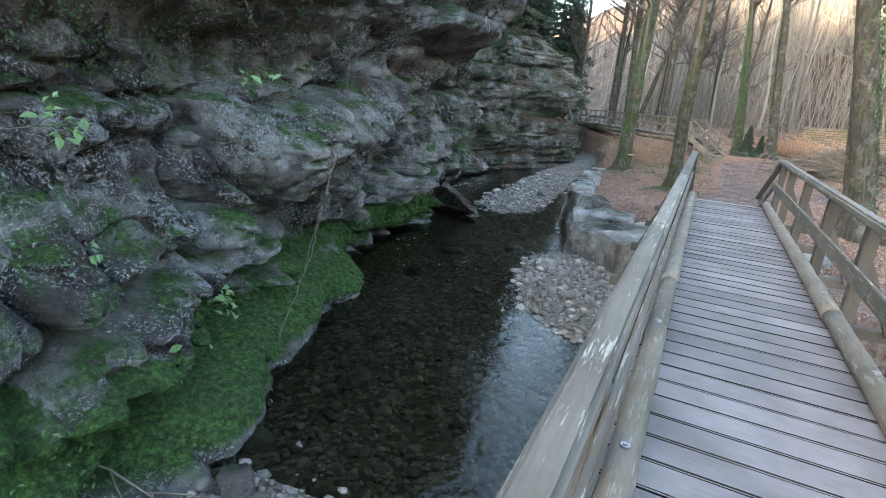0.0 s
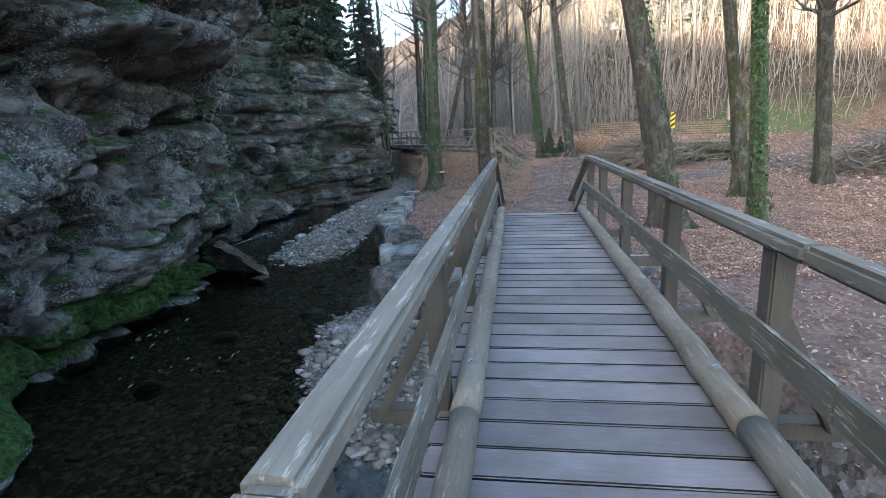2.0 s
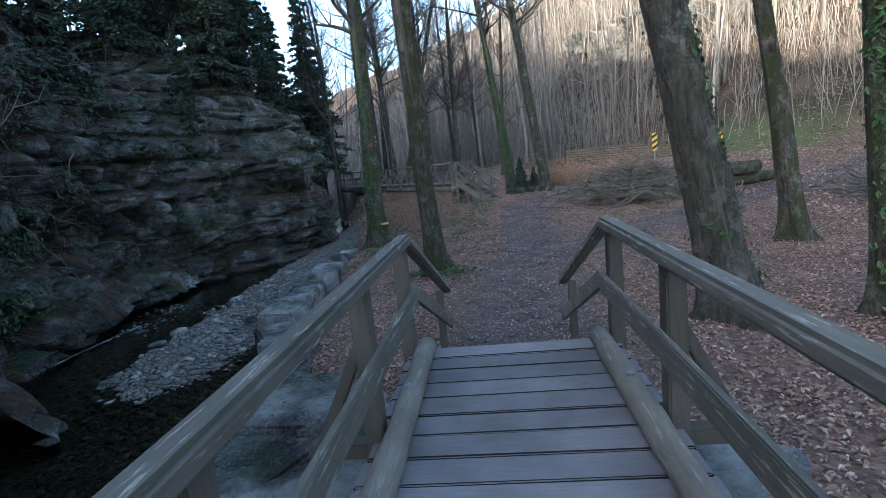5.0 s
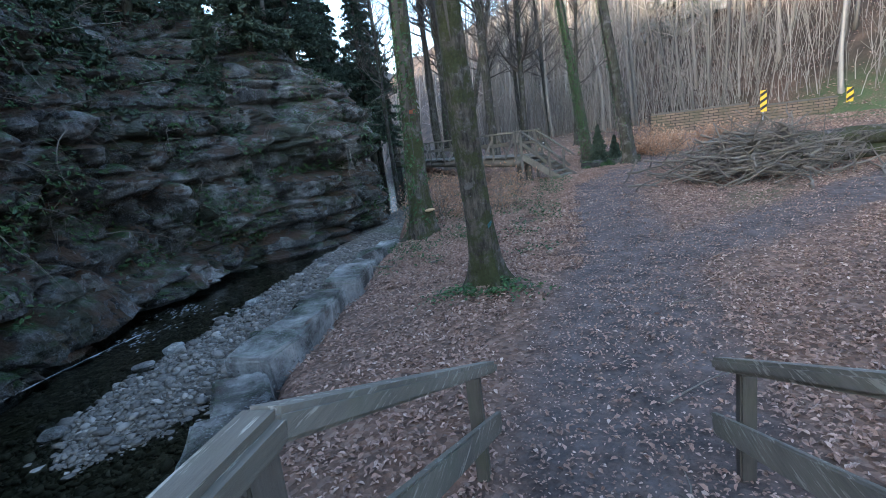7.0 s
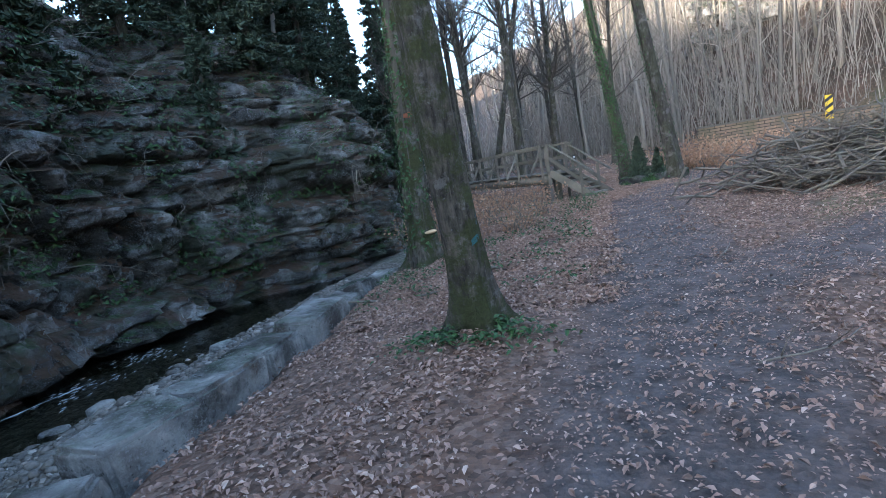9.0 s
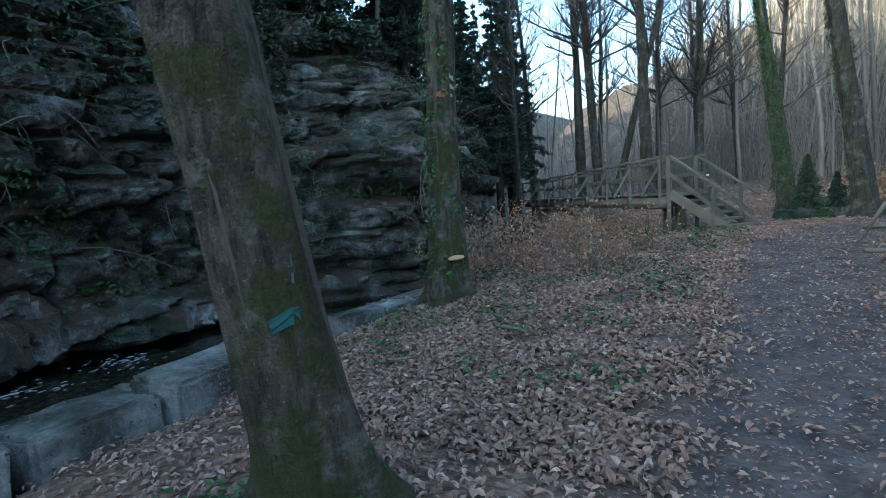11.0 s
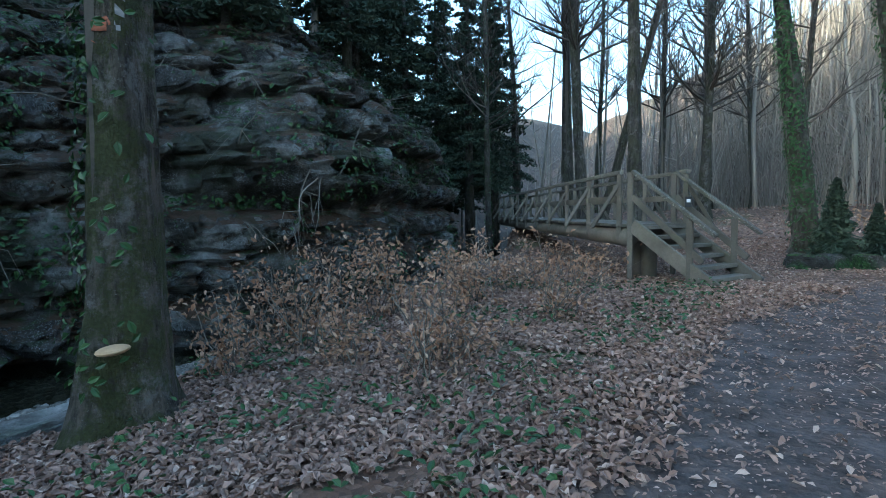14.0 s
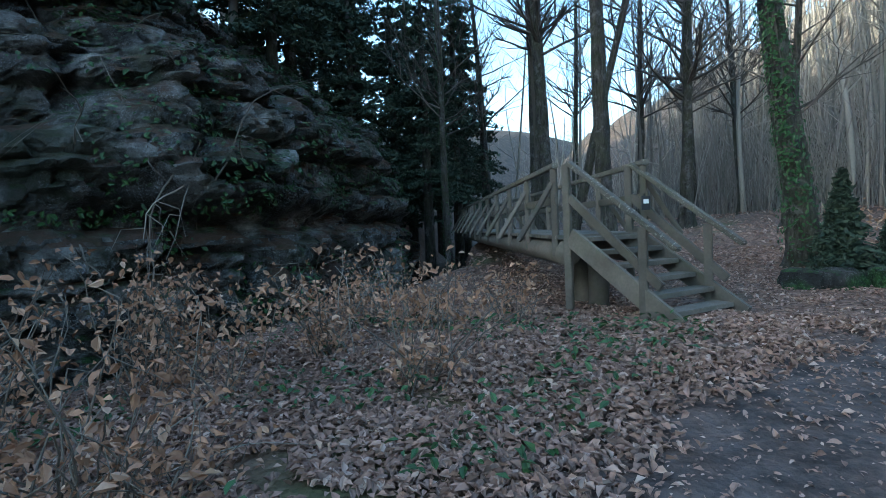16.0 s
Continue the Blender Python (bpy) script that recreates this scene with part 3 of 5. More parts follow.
# ---- far bridge and its stairs ----
def far_bridge():
    rnd = random.Random(8)
    top = tagged(new("far_footbridge"), "timber bridge with braced railings and open stairs", "bridge")
    foot, run = Vector((0.0, 30.7, -0.42)), Vector((-0.89, 0.456, 0)).normalized()
    side = Vector((run.y, -run.x, 0))        # towards the near side is -side
    half, rise, n = 0.62, 0.172, 6
    z1 = foot.z + n * rise
    landing = foot + run * 1.55
    landing.z = z1
    lay = math.degrees(math.atan2(side.y, side.x))
    for s in (-1, 1):
        o = side * (half * s)
        part("stringer", beam(foot + o - run * 0.12 + Vector((0, 0, -0.02)), landing + o + Vector((0, 0, -0.02)), 0.07, 0.26, 0.01), M_STAIR, top)
        low, high = foot + o + run * 0.35, landing + o + run * 0.05
        part("post", beam((low.x, low.y, foot.z), (low.x, low.y, foot.z + 1.12), 0.1, 0.1, 0.01, (0, 1, 0)), M_STAIR, top)
        part("post", beam((high.x, high.y, foot.z), (high.x, high.y, z1 + 0.98), 0.1, 0.1, 0.01, (0, 1, 0)), M_STAIR, top)
        part("handrail", beam(foot + o - run * 0.12 + Vector((0, 0, 0.86)), landing + o + Vector((0, 0, 1.0)), 0.11, 0.06, 0.012), M_RAIL, top)
        part("mid_rail", beam(foot + o + run * 0.1 + Vector((0, 0, 0.42)), landing + o + Vector((0, 0, 0.52)), 0.05, 0.12, 0.01), M_STAIR, top)
    for i in range(n):
        c = foot + run * (0.13 + 0.25 * i) + Vector((0, 0, rise * (i + 1) - 0.06))
        part("step", box(bmesh.new(), c, (2 * half - 0.08, 0.27, 0.06), Matrix.Rotation(radians(lay), 3, "Z"), 0.008, 0.002, rnd), M_STAIR, top)
    end = Vector((-11.5, 45.4, z1))
    go = (end - landing).normalized()
    out = Vector((go.y, -go.x, 0))
    length = (end - landing).length
    count = int(length / 0.24)
    base = box(bmesh.new(), (0, 0, 0), (1.36, 0.225, 0.06), None, 0.008)
    me = bpy.data.meshes.new("plank")
    base.to_mesh(me)
    base.free()
    me.materials.append(M_STAIR)
    for i in range(count):
        p = new("plank", me)
        p.parent = top
        c = landing + go * (0.12 + 0.24 * i)
        p.matrix_local = pose(c.x, c.y, c.z - 0.03, 0, 0, math.degrees(math.atan2(out.y, out.x)))
    for s in (-0.5, 0.5):
        v, f = log_mesh(landing + out * s + Vector((0, 0, -0.26)), end + out * s + Vector((0, 0, -0.26)), 0.19, 0.17, 12, 0.004, rnd)
        o = new("girder", mesh_of("girder", v, f, M_STAIR))
        o.parent = top
    for s in (-0.66, 0.66):
        a, b = landing + out * s, end + out * s
        up = Vector((0, 0, 1))
        part("top_rail", beam(a + up * 1.0, b + up * 1.0, 0.1, 0.08, 0.012), M_RAIL, top)
        part("mid_rail", beam(a + up * 0.5, b + up * 0.5, 0.05, 0.12, 0.01), M_STAIR, top)
        for i in range(10):
            c = a + go * (0.1 + i * (length - 0.2) / 9)
            part("post", beam(c - up * 0.3, c + up * 0.97, 0.09, 0.09, 0.01, (0, 1, 0)), M_STAIR, top)
            w = out * (0.55 if s > 0 else -0.55)
            part("brace", beam(c + w - up * 0.06, c + up * 0.8, 0.07, 0.07, 0.01, (0, 1, 0)), M_STAIR, top)
    for d in (0.25, 0.95):
        c = landing + go * d
        v, f = log_mesh((c.x, c.y, ground_z(c.x, c.y) - 0.2), (c.x, c.y, z1 - 0.4), 0.16, 0.15, 10, 0.01, rnd, 5)
        o = new("support", mesh_of("support", v, f, M_STAIR))
        o.parent = top


far_bridge()


# ---- bank stones ----
def boulder(name, size, seed, material, cuts=3, flat=0.8):
    rnd = random.Random(seed)
    bm = bmesh.new()
    bmesh.ops.create_cube(bm, size=1)
    bmesh.ops.subdivide_edges(bm, edges=bm.edges[:], cuts=cuts + 2, use_grid_fill=True)
    off = Vector((rnd.uniform(0, 50), rnd.uniform(0, 50), rnd.uniform(0, 50)))
    for v in bm.verts:
        p = v.co.copy()
        q = p.normalized() * 0.56
        p = p.lerp(q, 1 - flat)
        k = fbm(*(p * 1.6 + off)) * 0.13 + fbm(*(p * 5 + off), 3) * 0.035
        p += p.normalized() * k
        v.co = Vector((p.x * size[0], p.y * size[1], p.z * size[2]))
    for f in bm.faces:
        f.smooth = False
    me = bpy.data.meshes.new(name)
    bm.to_mesh(me)
    bm.free()
    me.materials.append(material)
    return me


def squared_stone(name, size, seed, material):
    """A rough-hewn block: skewed corners, flat faces and chipped edges."""
    rnd = random.Random(seed)
    bm = bmesh.new()
    bmesh.ops.create_cube(bm, size=1)
    for v in bm.verts:
        v.co += Vector((rnd.uniform(-0.12, 0.12), rnd.uniform(-0.05, 0.03), rnd.uniform(-0.07, 0.05)))
        v.co = Vector((v.co.x * size[0], v.co.y * size[1], v.co.z * size[2]))
    bmesh.ops.bevel(bm, geom=bm.edges[:], offset=0.045, segments=2, affect="EDGES")
    bmesh.ops.triangulate(bm, faces=bm.faces[:])
    bmesh.ops.subdivide_edges(bm, edges=[e for e in bm.edges if e.calc_length() > 0.16], cuts=4, use_grid_fill=True)
    off = Vector((rnd.uniform(0, 50), rnd.uniform(0, 50), 0))
    for v in bm.verts:
        v.co += v.co.normalized() * (0.05 * fbm(*(v.co * 2.2 + off)) + 0.022 * fbm(*(v.co * 8 + off), 3))
    me = bpy.data.meshes.new(name)
    bm.to_mesh(me)
    bm.free()
    me.materials.append(material)
    return me


def bank_stones():
    rnd = random.Random(21)
    y, i = 12.5, 0
    while y < 23.2:
        length = rnd.uniform(0.8, 1.55)
        yc = y + length / 2
        x = bank_x(yc) - 0.22 + rnd.uniform(-0.07, 0.07)
        turn = math.degrees(math.atan2(bank_x(yc - 0.4) - bank_x(yc + 0.4), 0.8))
        top = -0.84 + rnd.uniform(-0.07, 0.07) - 0.14 * smooth(16, 22, yc)
        ob = new("bank_stone", squared_stone("bank_stone", (rnd.uniform(0.6, 0.85), length, 1.25), 100 + i, M_KERB))
        ob.matrix_world = pose(x, yc, top - 0.6, rnd.uniform(-4, 4), rnd.uniform(-7, 7), turn + rnd.uniform(-9, 9))
        tagged(ob, "rough grey squared bank stone edged with moss", "stone", "stones along the bank")
        y += length + rnd.uniform(0.05, 0.12)
        i += 1
    slabs = [(-1.75, 9.75, -0.98, 1.35, 1.15), (-2.75, 10.55, -1.12, 1.3, 1.1), (-2.55, 11.55, -0.95, 1.2, 1.1), (-3.25, 12.2, -1.02, 1.1, 1.0), (-1.5, 10.9, -0.93, 1.1, 1.0),
             (1.45, 9.5, -0.75, 0.9, 1.0), (1.6, 8.4, -1.0, 0.8, 0.9)]
    for k, (x, yy, z, w, d) in enumerate(slabs):
        ob = new("bank_stone", squared_stone("bank_stone", (w, d, 0.95), 160 + k, M_KERB))
        ob.matrix_world = pose(x, yy, z - 0.45, 5 - 3 * k, -5 + 2 * k, 35 + 23 * k)
        tagged(ob, "flat mossy slab of rock by the bridge abutment", "stone", "stones along the bank")


bank_stones()


# ---- trees ----
def tree_lines(rnd, height, radius, lean, verts, faces, limbs, twigs, sides=9, first=0.45, curve=0.25):
    """Trunk with limbs and twigs; returns the trunk's points and radii."""
    n = 14
    drift = Vector((rnd.uniform(-1, 1), rnd.uniform(-1, 1), 0)) * curve
    pts, radii = [], []
    for i in range(n + 1):
        f = i / n
        p = Vector((lean[0] * f * height, lean[1] * f * height, f * height)) + drift * math.sin(f * 5 + radius * 9) * f
        pts.append(p)
        radii.append(radius * (1 - 0.8 * f) + radius * 0.3 * math.exp(-f * height / 0.35))
    tube_data(pts, radii, sides, verts, faces)
    for _ in range(limbs):
        f = rnd.uniform(first, 0.98)
        i = min(n - 1, int(f * n))
        o = pts[i].lerp(pts[i + 1], f * n - i)
        a = rnd.uniform(0, 2 * math.pi)
        length = height * rnd.uniform(0.12, 0.30) * (1.25 - f)
        d = Vector((math.cos(a), math.sin(a), rnd.uniform(0.25, 1.0))).normalized()
        r0 = max(0.012, radius * (1 - 0.85 * f) * 0.42)
        line = [o]
        for s in range(4):
            d = (d + Vector((rnd.uniform(-0.3, 0.3), rnd.uniform(-0.3, 0.3), rnd.uniform(-0.1, 0.3)))).normalized()
            line.append(line[-1] + d * length / 4)
        tube_data(line, [r0 * (1 - 0.2 * s) for s in range(5)], 4, verts, faces, False)
        for _ in range(twigs):
            s = rnd.randint(1, 4)
            e = (d + Vector((rnd.uniform(-1, 1), rnd.uniform(-1, 1), rnd.uniform(-0.3, 0.9)))).normalized()
            tl = length * rnd.uniform(0.25, 0.6)
            mid = line[s] + e * tl * 0.5
            e2 = (e + Vector((rnd.uniform(-0.5, 0.5), rnd.uniform(-0.5, 0.5), rnd.uniform(-0.2, 0.4)))).normalized()
            tube_data([line[s], mid, mid + e2 * tl * 0.5], [r0 * 0.4, r0 * 0.27, r0 * 0.1], 3, verts, faces, False)
    return pts, radii


def leaf_quads(rnd, places, size, verts, faces, fold=0.25):
    """Small folded leaves at (place, normal)."""
    for p, nrm in places:
        t = Vector((rnd.uniform(-1, 1), rnd.uniform(-1, 1), rnd.uniform(-1, 1)))
        u = nrm.cross(t)
        if u.length < 1e-4:
            continue
        u.normalize()
        w = nrm.cross(u)
        s = size * rnd.uniform(0.65, 1.35)
        i = len(verts)
        lift = nrm * s * fold
        verts += [p - u * s * 0.55, p + u * s * 0.55 + lift * 0.5, p - u * s * 0.18 + w * s * 0.27 + lift * 0.7, p + u * s * 0.2 + w * s * 0.24 + lift,
                  p - u * s * 0.16 - w * s * 0.27 + lift, p + u * s * 0.22 - w * s * 0.22 + lift * 0.6]
        faces += [(i, i + 1, i + 3, i + 2), (i + 1, i, i + 4, i + 5)]


def big_tree(x, y, radius, height, lean, seed, material, label, ivy=0, roots=True, limbs=22, first=0.4, z=None):
    rnd = random.Random(seed)
    g = (ground_z(x, y) if z is None else z) - 0.12
    top = tagged(new("tree"), label, "tree", "trees beside the path")
    top.matrix_world = pose(x, y, g)
    verts, faces = [], []
    pts, radii = tree_lines(rnd, height, radius, lean, [], [], 0, 0, 3)
    rings = [0, 0.08, 0.18, 0.3, 0.45, 0.62] + list(np.arange(0.85, 7.5, 0.3)) + list(np.arange(7.5, height, 1.2)) + [height]

    def axis_at(z):
        f = z / height * 14
        i = min(13, int(f))
        return pts[i].lerp(pts[i + 1], f - i), radii[i] + (radii[i + 1] - radii[i]) * (f - i)

    tube_data([axis_at(z)[0] for z in rings], [axis_at(z)[1] for z in rings], 26, verts, faces)
    lumps = Vector((seed * 3.1, 0, 0))
    for i, v in enumerate(verts):
        f = v.z / height
        ax = axis_at(min(height, max(0, v.z)))[0]
        d = Vector((v.x - ax.x, v.y - ax.y, 0))
        if d.length > 1e-3:
            a = math.atan2(d.y, d.x)
            flare = math.exp(-max(0, v.z) / 0.4) if roots else 0
            groove = math.exp(-(((a + 1.15) / 0.14) ** 2)) * smooth(2.3, 1.7, v.z) if seed == 31 else 0
            v += d * (0.22 * fbm(math.cos(a) * 1.3, math.sin(a) * 1.3, v.z * 0.55 + lumps.x) + 0.08 * math.sin(a * 4 + v.z * 0.8 + seed) - 0.4 * groove + 1.1 * flare * flare * max(0, math.sin(a * 4 + seed)))
    me = mesh_of("trunk", verts, faces, material)
    trunk = new("trunk", me)
    trunk.parent = top
    if limbs:
        verts, faces = [], []
        tree_lines(rnd, height, radius * 0.97, lean, verts, faces, limbs, 10, 3, first)
        limb = new("bough_spread", mesh_of("bough_spread", verts, faces, M_TWIG))
        limb.parent = top
    if ivy:
        verts, faces, places = [], [], []
        side = rnd.uniform(0, 6.3)
        for _ in range(ivy):
            f = rnd.random() ** 0.8 * 0.75
            a = side + rnd.gauss(0, 0.9)
            i = min(13, int(f * 14))
            c = pts[i].lerp(pts[i + 1], f * 14 - i)
            r = radii[i] * rnd.uniform(1.0, 1.28) + 0.02
            nrm = Vector((math.cos(a), math.sin(a), rnd.uniform(-0.2, 0.7))).normalized()
            places.append((c + Vector((math.cos(a), math.sin(a), 0)) * r, nrm))
        leaf_quads(rnd, places, 0.085, verts, faces)
        leaves = new("ivy", mesh_of("ivy", verts, faces, M_IVY, False))
        leaves.parent = top
        tagged(leaves, "dark green climbing ivy leaves")
    return top


TREES = [
    (-1.47, 17.55, 0.232, 15, (-0.02, -0.17), 31, M_BARK, "mossy beech trunk with a long groove and roots", 0, 0.5),
    (-4.05, 23.0, 0.31, 17, (0.0, 0.02), 32, M_BARK, "mossy tree trunk with patches of bare pale wood", 1300, 0.4),
    (3.2, 13.2, 0.30, 16, (-0.20, 0.0), 33, M_BARK2, "leaning tree trunk overgrown with ivy on one side", 2600, 0.5),
    (6.85, 18.2, 0.24, 16, (-0.15, 0.0), 34, M_BARK, "slender mossy tree trunk among fallen leaves", 0, 0.5),
    (5.0, 12.9, 0.17, 14, (-0.08, 0.0), 35, M_BARK, "thin tree trunk covered in ivy", 2200, 0.5),
    (10.3, 20.3, 0.27, 16, (-0.10, 0.0), 36, M_BARK2, "grey tree trunk with mossy foot", 300, 0.35),
    (1.2, 36.0, 0.25, 18, (-0.11, 0.0), 37, M_BARK2, "leaning tree wrapped in ivy beside a bush", 2400, 0.45),
    (2.9, 33.8, 0.27, 18, (-0.12, 0.0), 38, M_BARK2, "tall leaning tree with ivy climbing its trunk", 2000, 0.45),
    (-4.0, 41, 0.28, 20, (-0.03, 0.0), 39, M_BARK2, "bare tall tree behind the wooden bridge", 0, 0.4),
    (-7.1, 44, 0.26, 19, (-0.05, 0.0), 40, M_BARK2, "bare tall tree behind the wooden bridge", 0, 0.4),
    (-8.9, 47, 0.30, 21, (-0.02, 0.0), 41, M_BARK2, "bare tall tree behind the wooden bridge", 0, 0.4),
    (-6.6, 45, 0.2, 18, (0.26, 0.0), 42, M_BARK2, "slanting bare tree behind the wooden bridge", 0, 0.4),
    (-13.2, 50, 0.28, 20, (-0.04, 0.0), 43, M_BARK2, "bare tall tree behind the wooden bridge", 0, 0.4),
    (-2.6, 48, 0.25, 17, (0.02, 0.0), 44, M_BARK2, "bare spreading tree behind the wooden bridge", 0, 0.3),
    (-10.9, 42, 0.17, 17, (-0.02, 0.0), 45, M_BARK2, "slim tree behind the bridge overgrown with ivy", 1500, 0.4),
    (-5.6, 53, 0.20, 18, (0.03, 0.0), 46, M_BARK2, "bare slim tree beyond the wooden bridge", 0, 0.3),
    (-0.8, 53, 0.17, 16, (-0.05, 0.0), 47, M_BARK2, "bare slim tree beyond the wooden bridge", 0, 0.25),
    (-3.4, 57, 0.19, 18, (-0.03, 0.0), 48, M_BARK2, "bare slim tree beyond the wooden bridge", 0, 0.3),
    (-10.2, 56, 0.21, 19, (0.02, 0.0), 49, M_BARK2, "bare slim tree beyond the wooden bridge", 600, 0.35),
    (0.9, 44, 0.15, 14, (0.06, 0.0), 50, M_BARK2, "bare young tree beyond the path", 0, 0.25),
]
for x, y, r, h, lean, seed, m, label, ivy, first in TREES:
    big_tree(x, y, r, h, lean, seed, m, label, ivy, True, 60, first)


def far_woods():
    """The bare wood on the slopes, past counting."""
    rnd = random.Random(77)
    verts, faces = [], []
    made = 0
    while made < 820:
        if made < 620:
            x, y = rnd.uniform(-10, 80), rnd.uniform(24, 112)
            if y < 48 and x < 24 + (48 - y) * 0.5:
                continue
        else:
            x, y = rnd.uniform(-60, 20), rnd.uniform(34, 140)
        right = (x - 7) * 0.8 + (y - 56) * 0.6
        left = face_x(y) - 3 - x
        if right < 1 and not (left > 0 and y > 34) and not (y > 50 and rnd.random() < 0.75):
            continue
        if left > 30 or right > 70 or (right > 20 and rnd.random() < 0.35):
            continue
        i = len(verts)
        h = rnd.uniform(7, 21)
        tree_lines(rnd, h, rnd.uniform(0.07, 0.19), (rnd.gauss(0, 0.09), rnd.gauss(0, 0.06)), verts, faces, 15, 5, 4, rnd.uniform(0.22, 0.5), rnd.uniform(0.2, 0.7))
        o = Vector((x, y, ground_z(x, y) - 0.3))
        for v in verts[i:]:
            v += o
        made += 1
    for _ in range(13000):
        x, y = rnd.uniform(-14, 62), rnd.uniform(26, 92)
        right = (x - 7) * 0.8 + (y - 56) * 0.6
        if right < -9 or right > 46 or (x > 3 and y < 49 and right < 1.5):
            continue
        o = Vector((x, y, ground_z(x, y) - 0.1))
        d = Vector((rnd.uniform(-0.25, 0.25), rnd.uniform(-0.2, 0.2), 1))
        h = rnd.uniform(1.5, 6)
        r = rnd.uniform(0.012, 0.04)
        tube_data([o, o + d * h * 0.5, o + d * h + Vector((rnd.uniform(-0.5, 0.5), 0, 0))], [r, r * 0.8, r * 0.3], 3, verts, faces, False)
        for _ in range(3):
            e = Vector((rnd.uniform(-0.7, 0.7), rnd.uniform(-0.5, 0.5), 0.8))
            p = o + d * h * rnd.uniform(0.3, 0.8)
            tube_data([p, p + e * h * 0.3], [r * 0.5, r * 0.2], 3, verts, faces, False)
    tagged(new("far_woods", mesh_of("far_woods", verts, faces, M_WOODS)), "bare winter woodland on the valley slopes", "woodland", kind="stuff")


far_woods()


def conifer(x, y, height, seed, label="dark green spruce on the cliff top", group="spruces above the cliff", wide=0.21):
    rnd = random.Random(seed)
    top = tagged(new("conifer"), label, "tree", group)
    top.matrix_world = pose(x, y, ground_z(x, y) - min(0.3, 0.03 * height))
    verts, faces = [], []
    tube_data([Vector((0, 0, height * f)) for f in (0, 0.5, 1)], [height * 0.016, height * 0.01, 0.02], 8, verts, faces)
    trunk = new("trunk", mesh_of("trunk", verts, faces, M_BARK2))
    trunk.parent = top
    verts, faces, places = [], [], []
    z = height * (rnd.uniform(0.18, 0.32) if height > 5 else 0.06)
    while z < height * 0.985:
        f = z / height
        for _ in range(rnd.randint(4, 7)):
            a = rnd.uniform(0, 6.3)
            reach = height * wide * (1.04 - f) * rnd.uniform(0.45, 1.15)
            out = Vector((math.cos(a), math.sin(a), 0))
            droop = rnd.uniform(0.15, 0.55)
            tube_data([Vector((0, 0, z)), Vector((0, 0, z - reach * droop * 0.4)) + out * reach * 0.6, Vector((0, 0, z - reach * droop * 0.7)) + out * reach], [0.03, 0.02, 0.006], 3, verts, faces, False)
            n = int(10 + reach * 22) if height > 5 else 16
            for _ in range(n):
                u = rnd.uniform(0.1, 1) ** 0.8
                side = Vector((-out.y, out.x, 0)) * rnd.gauss(0, 0.2) * reach * (1.1 - u)
                p = Vector((0, 0, z - reach * droop * u * 0.75 - abs(rnd.gauss(0, 0.09)))) + out * reach * u + side
                places.append((p, Vector((rnd.gauss(0, 0.6), rnd.gauss(0, 0.6), 0.7)).normalized()))
        z += height * rnd.uniform(0.014, 0.03)
    leaf_quads(rnd, places, 0.22 if height > 5 else 0.11, verts, faces, -0.3)
    crown = new("crown", mesh_of("crown", verts, faces, M_NEEDLE, False))
    crown.parent = top


# spruces at y -3 to 9 are unseen, added to shade near rock
for i, (x, y, h) in enumerate([(-13.5, 35.5, 15), (-15.5, 38, 18), (-13.8, 30.5, 14), (-17, 33, 17), (-15.5, 27, 14), (-18, 41, 19), (-15.2, 44, 17), (-19, 29, 17), (-17.5, 22, 15),
                               (-20.5, 36, 20), (-18, 49, 20), (-21, 25, 17), (-20, 55, 20), (-13.2, 12, 9), (-11.2, 1, 11), (-11.5, 5.5, 12), (-11, -3, 11), (-12, 9, 10), (-14, 2, 13), (-16.5, 31, 15), (-12.6, 27.0, 10), (-12.3, 29.6, 11), (-16, 52, 20), (-22, 46, 22), (-18.5, 45, 21), (-21.5, 31, 19), (-14.2, 40, 15), (-12.6, 43, 17), (-13.8, 47.5, 19), (-14.5, 22.5, 13)]):
    conifer(x, y, h, 300 + i)


# ---- marks and growths on the trunks ----
def paint_mark(tree, angle, z, w, h, colour, name, label):
    trunk = [c for c in tree.children if c.name.startswith("trunk")][0]
    base = tree.matrix_world.translation
    rnd = random.Random(round(z * 100))
    verts, faces = [], []
    n, m = 12, 14
    for j in range(m + 1):
        for i in range(n + 1):
            a = angle + (i / n - 0.5) * w / 0.33
            verts.append((math.cos(a) * 0.9, math.sin(a) * 0.9, z - base.z + (j / m - 0.5) * h))
    for j in range(m):
        for i in range(n):
            u, v = (i + 0.5) / n * 2 - 1, (j + 0.5) / m * 2 - 1
            if u * u + v * v + 1.6 * noise.noise(Vector((i * 0.6, j * 0.5, z))) < 0.6:
                a = j * (n + 1) + i
                faces.append((a, a + 1, a + n + 2, a + n + 1))
    me = mesh_of(name, verts, faces, plain_material(name, colour, tuple(c * 0.6 for c in colour), 25, 0.6))
    ob = new(name, me)
    ob.parent = tree
    wrap = ob.modifiers.new("lie", "SHRINKWRAP")
    wrap.target, wrap.wrap_method, wrap.wrap_mode, wrap.offset = trunk, "NEAREST_SURFACEPOINT", "ABOVE_SURFACE", 0.005
    tagged(ob, label)


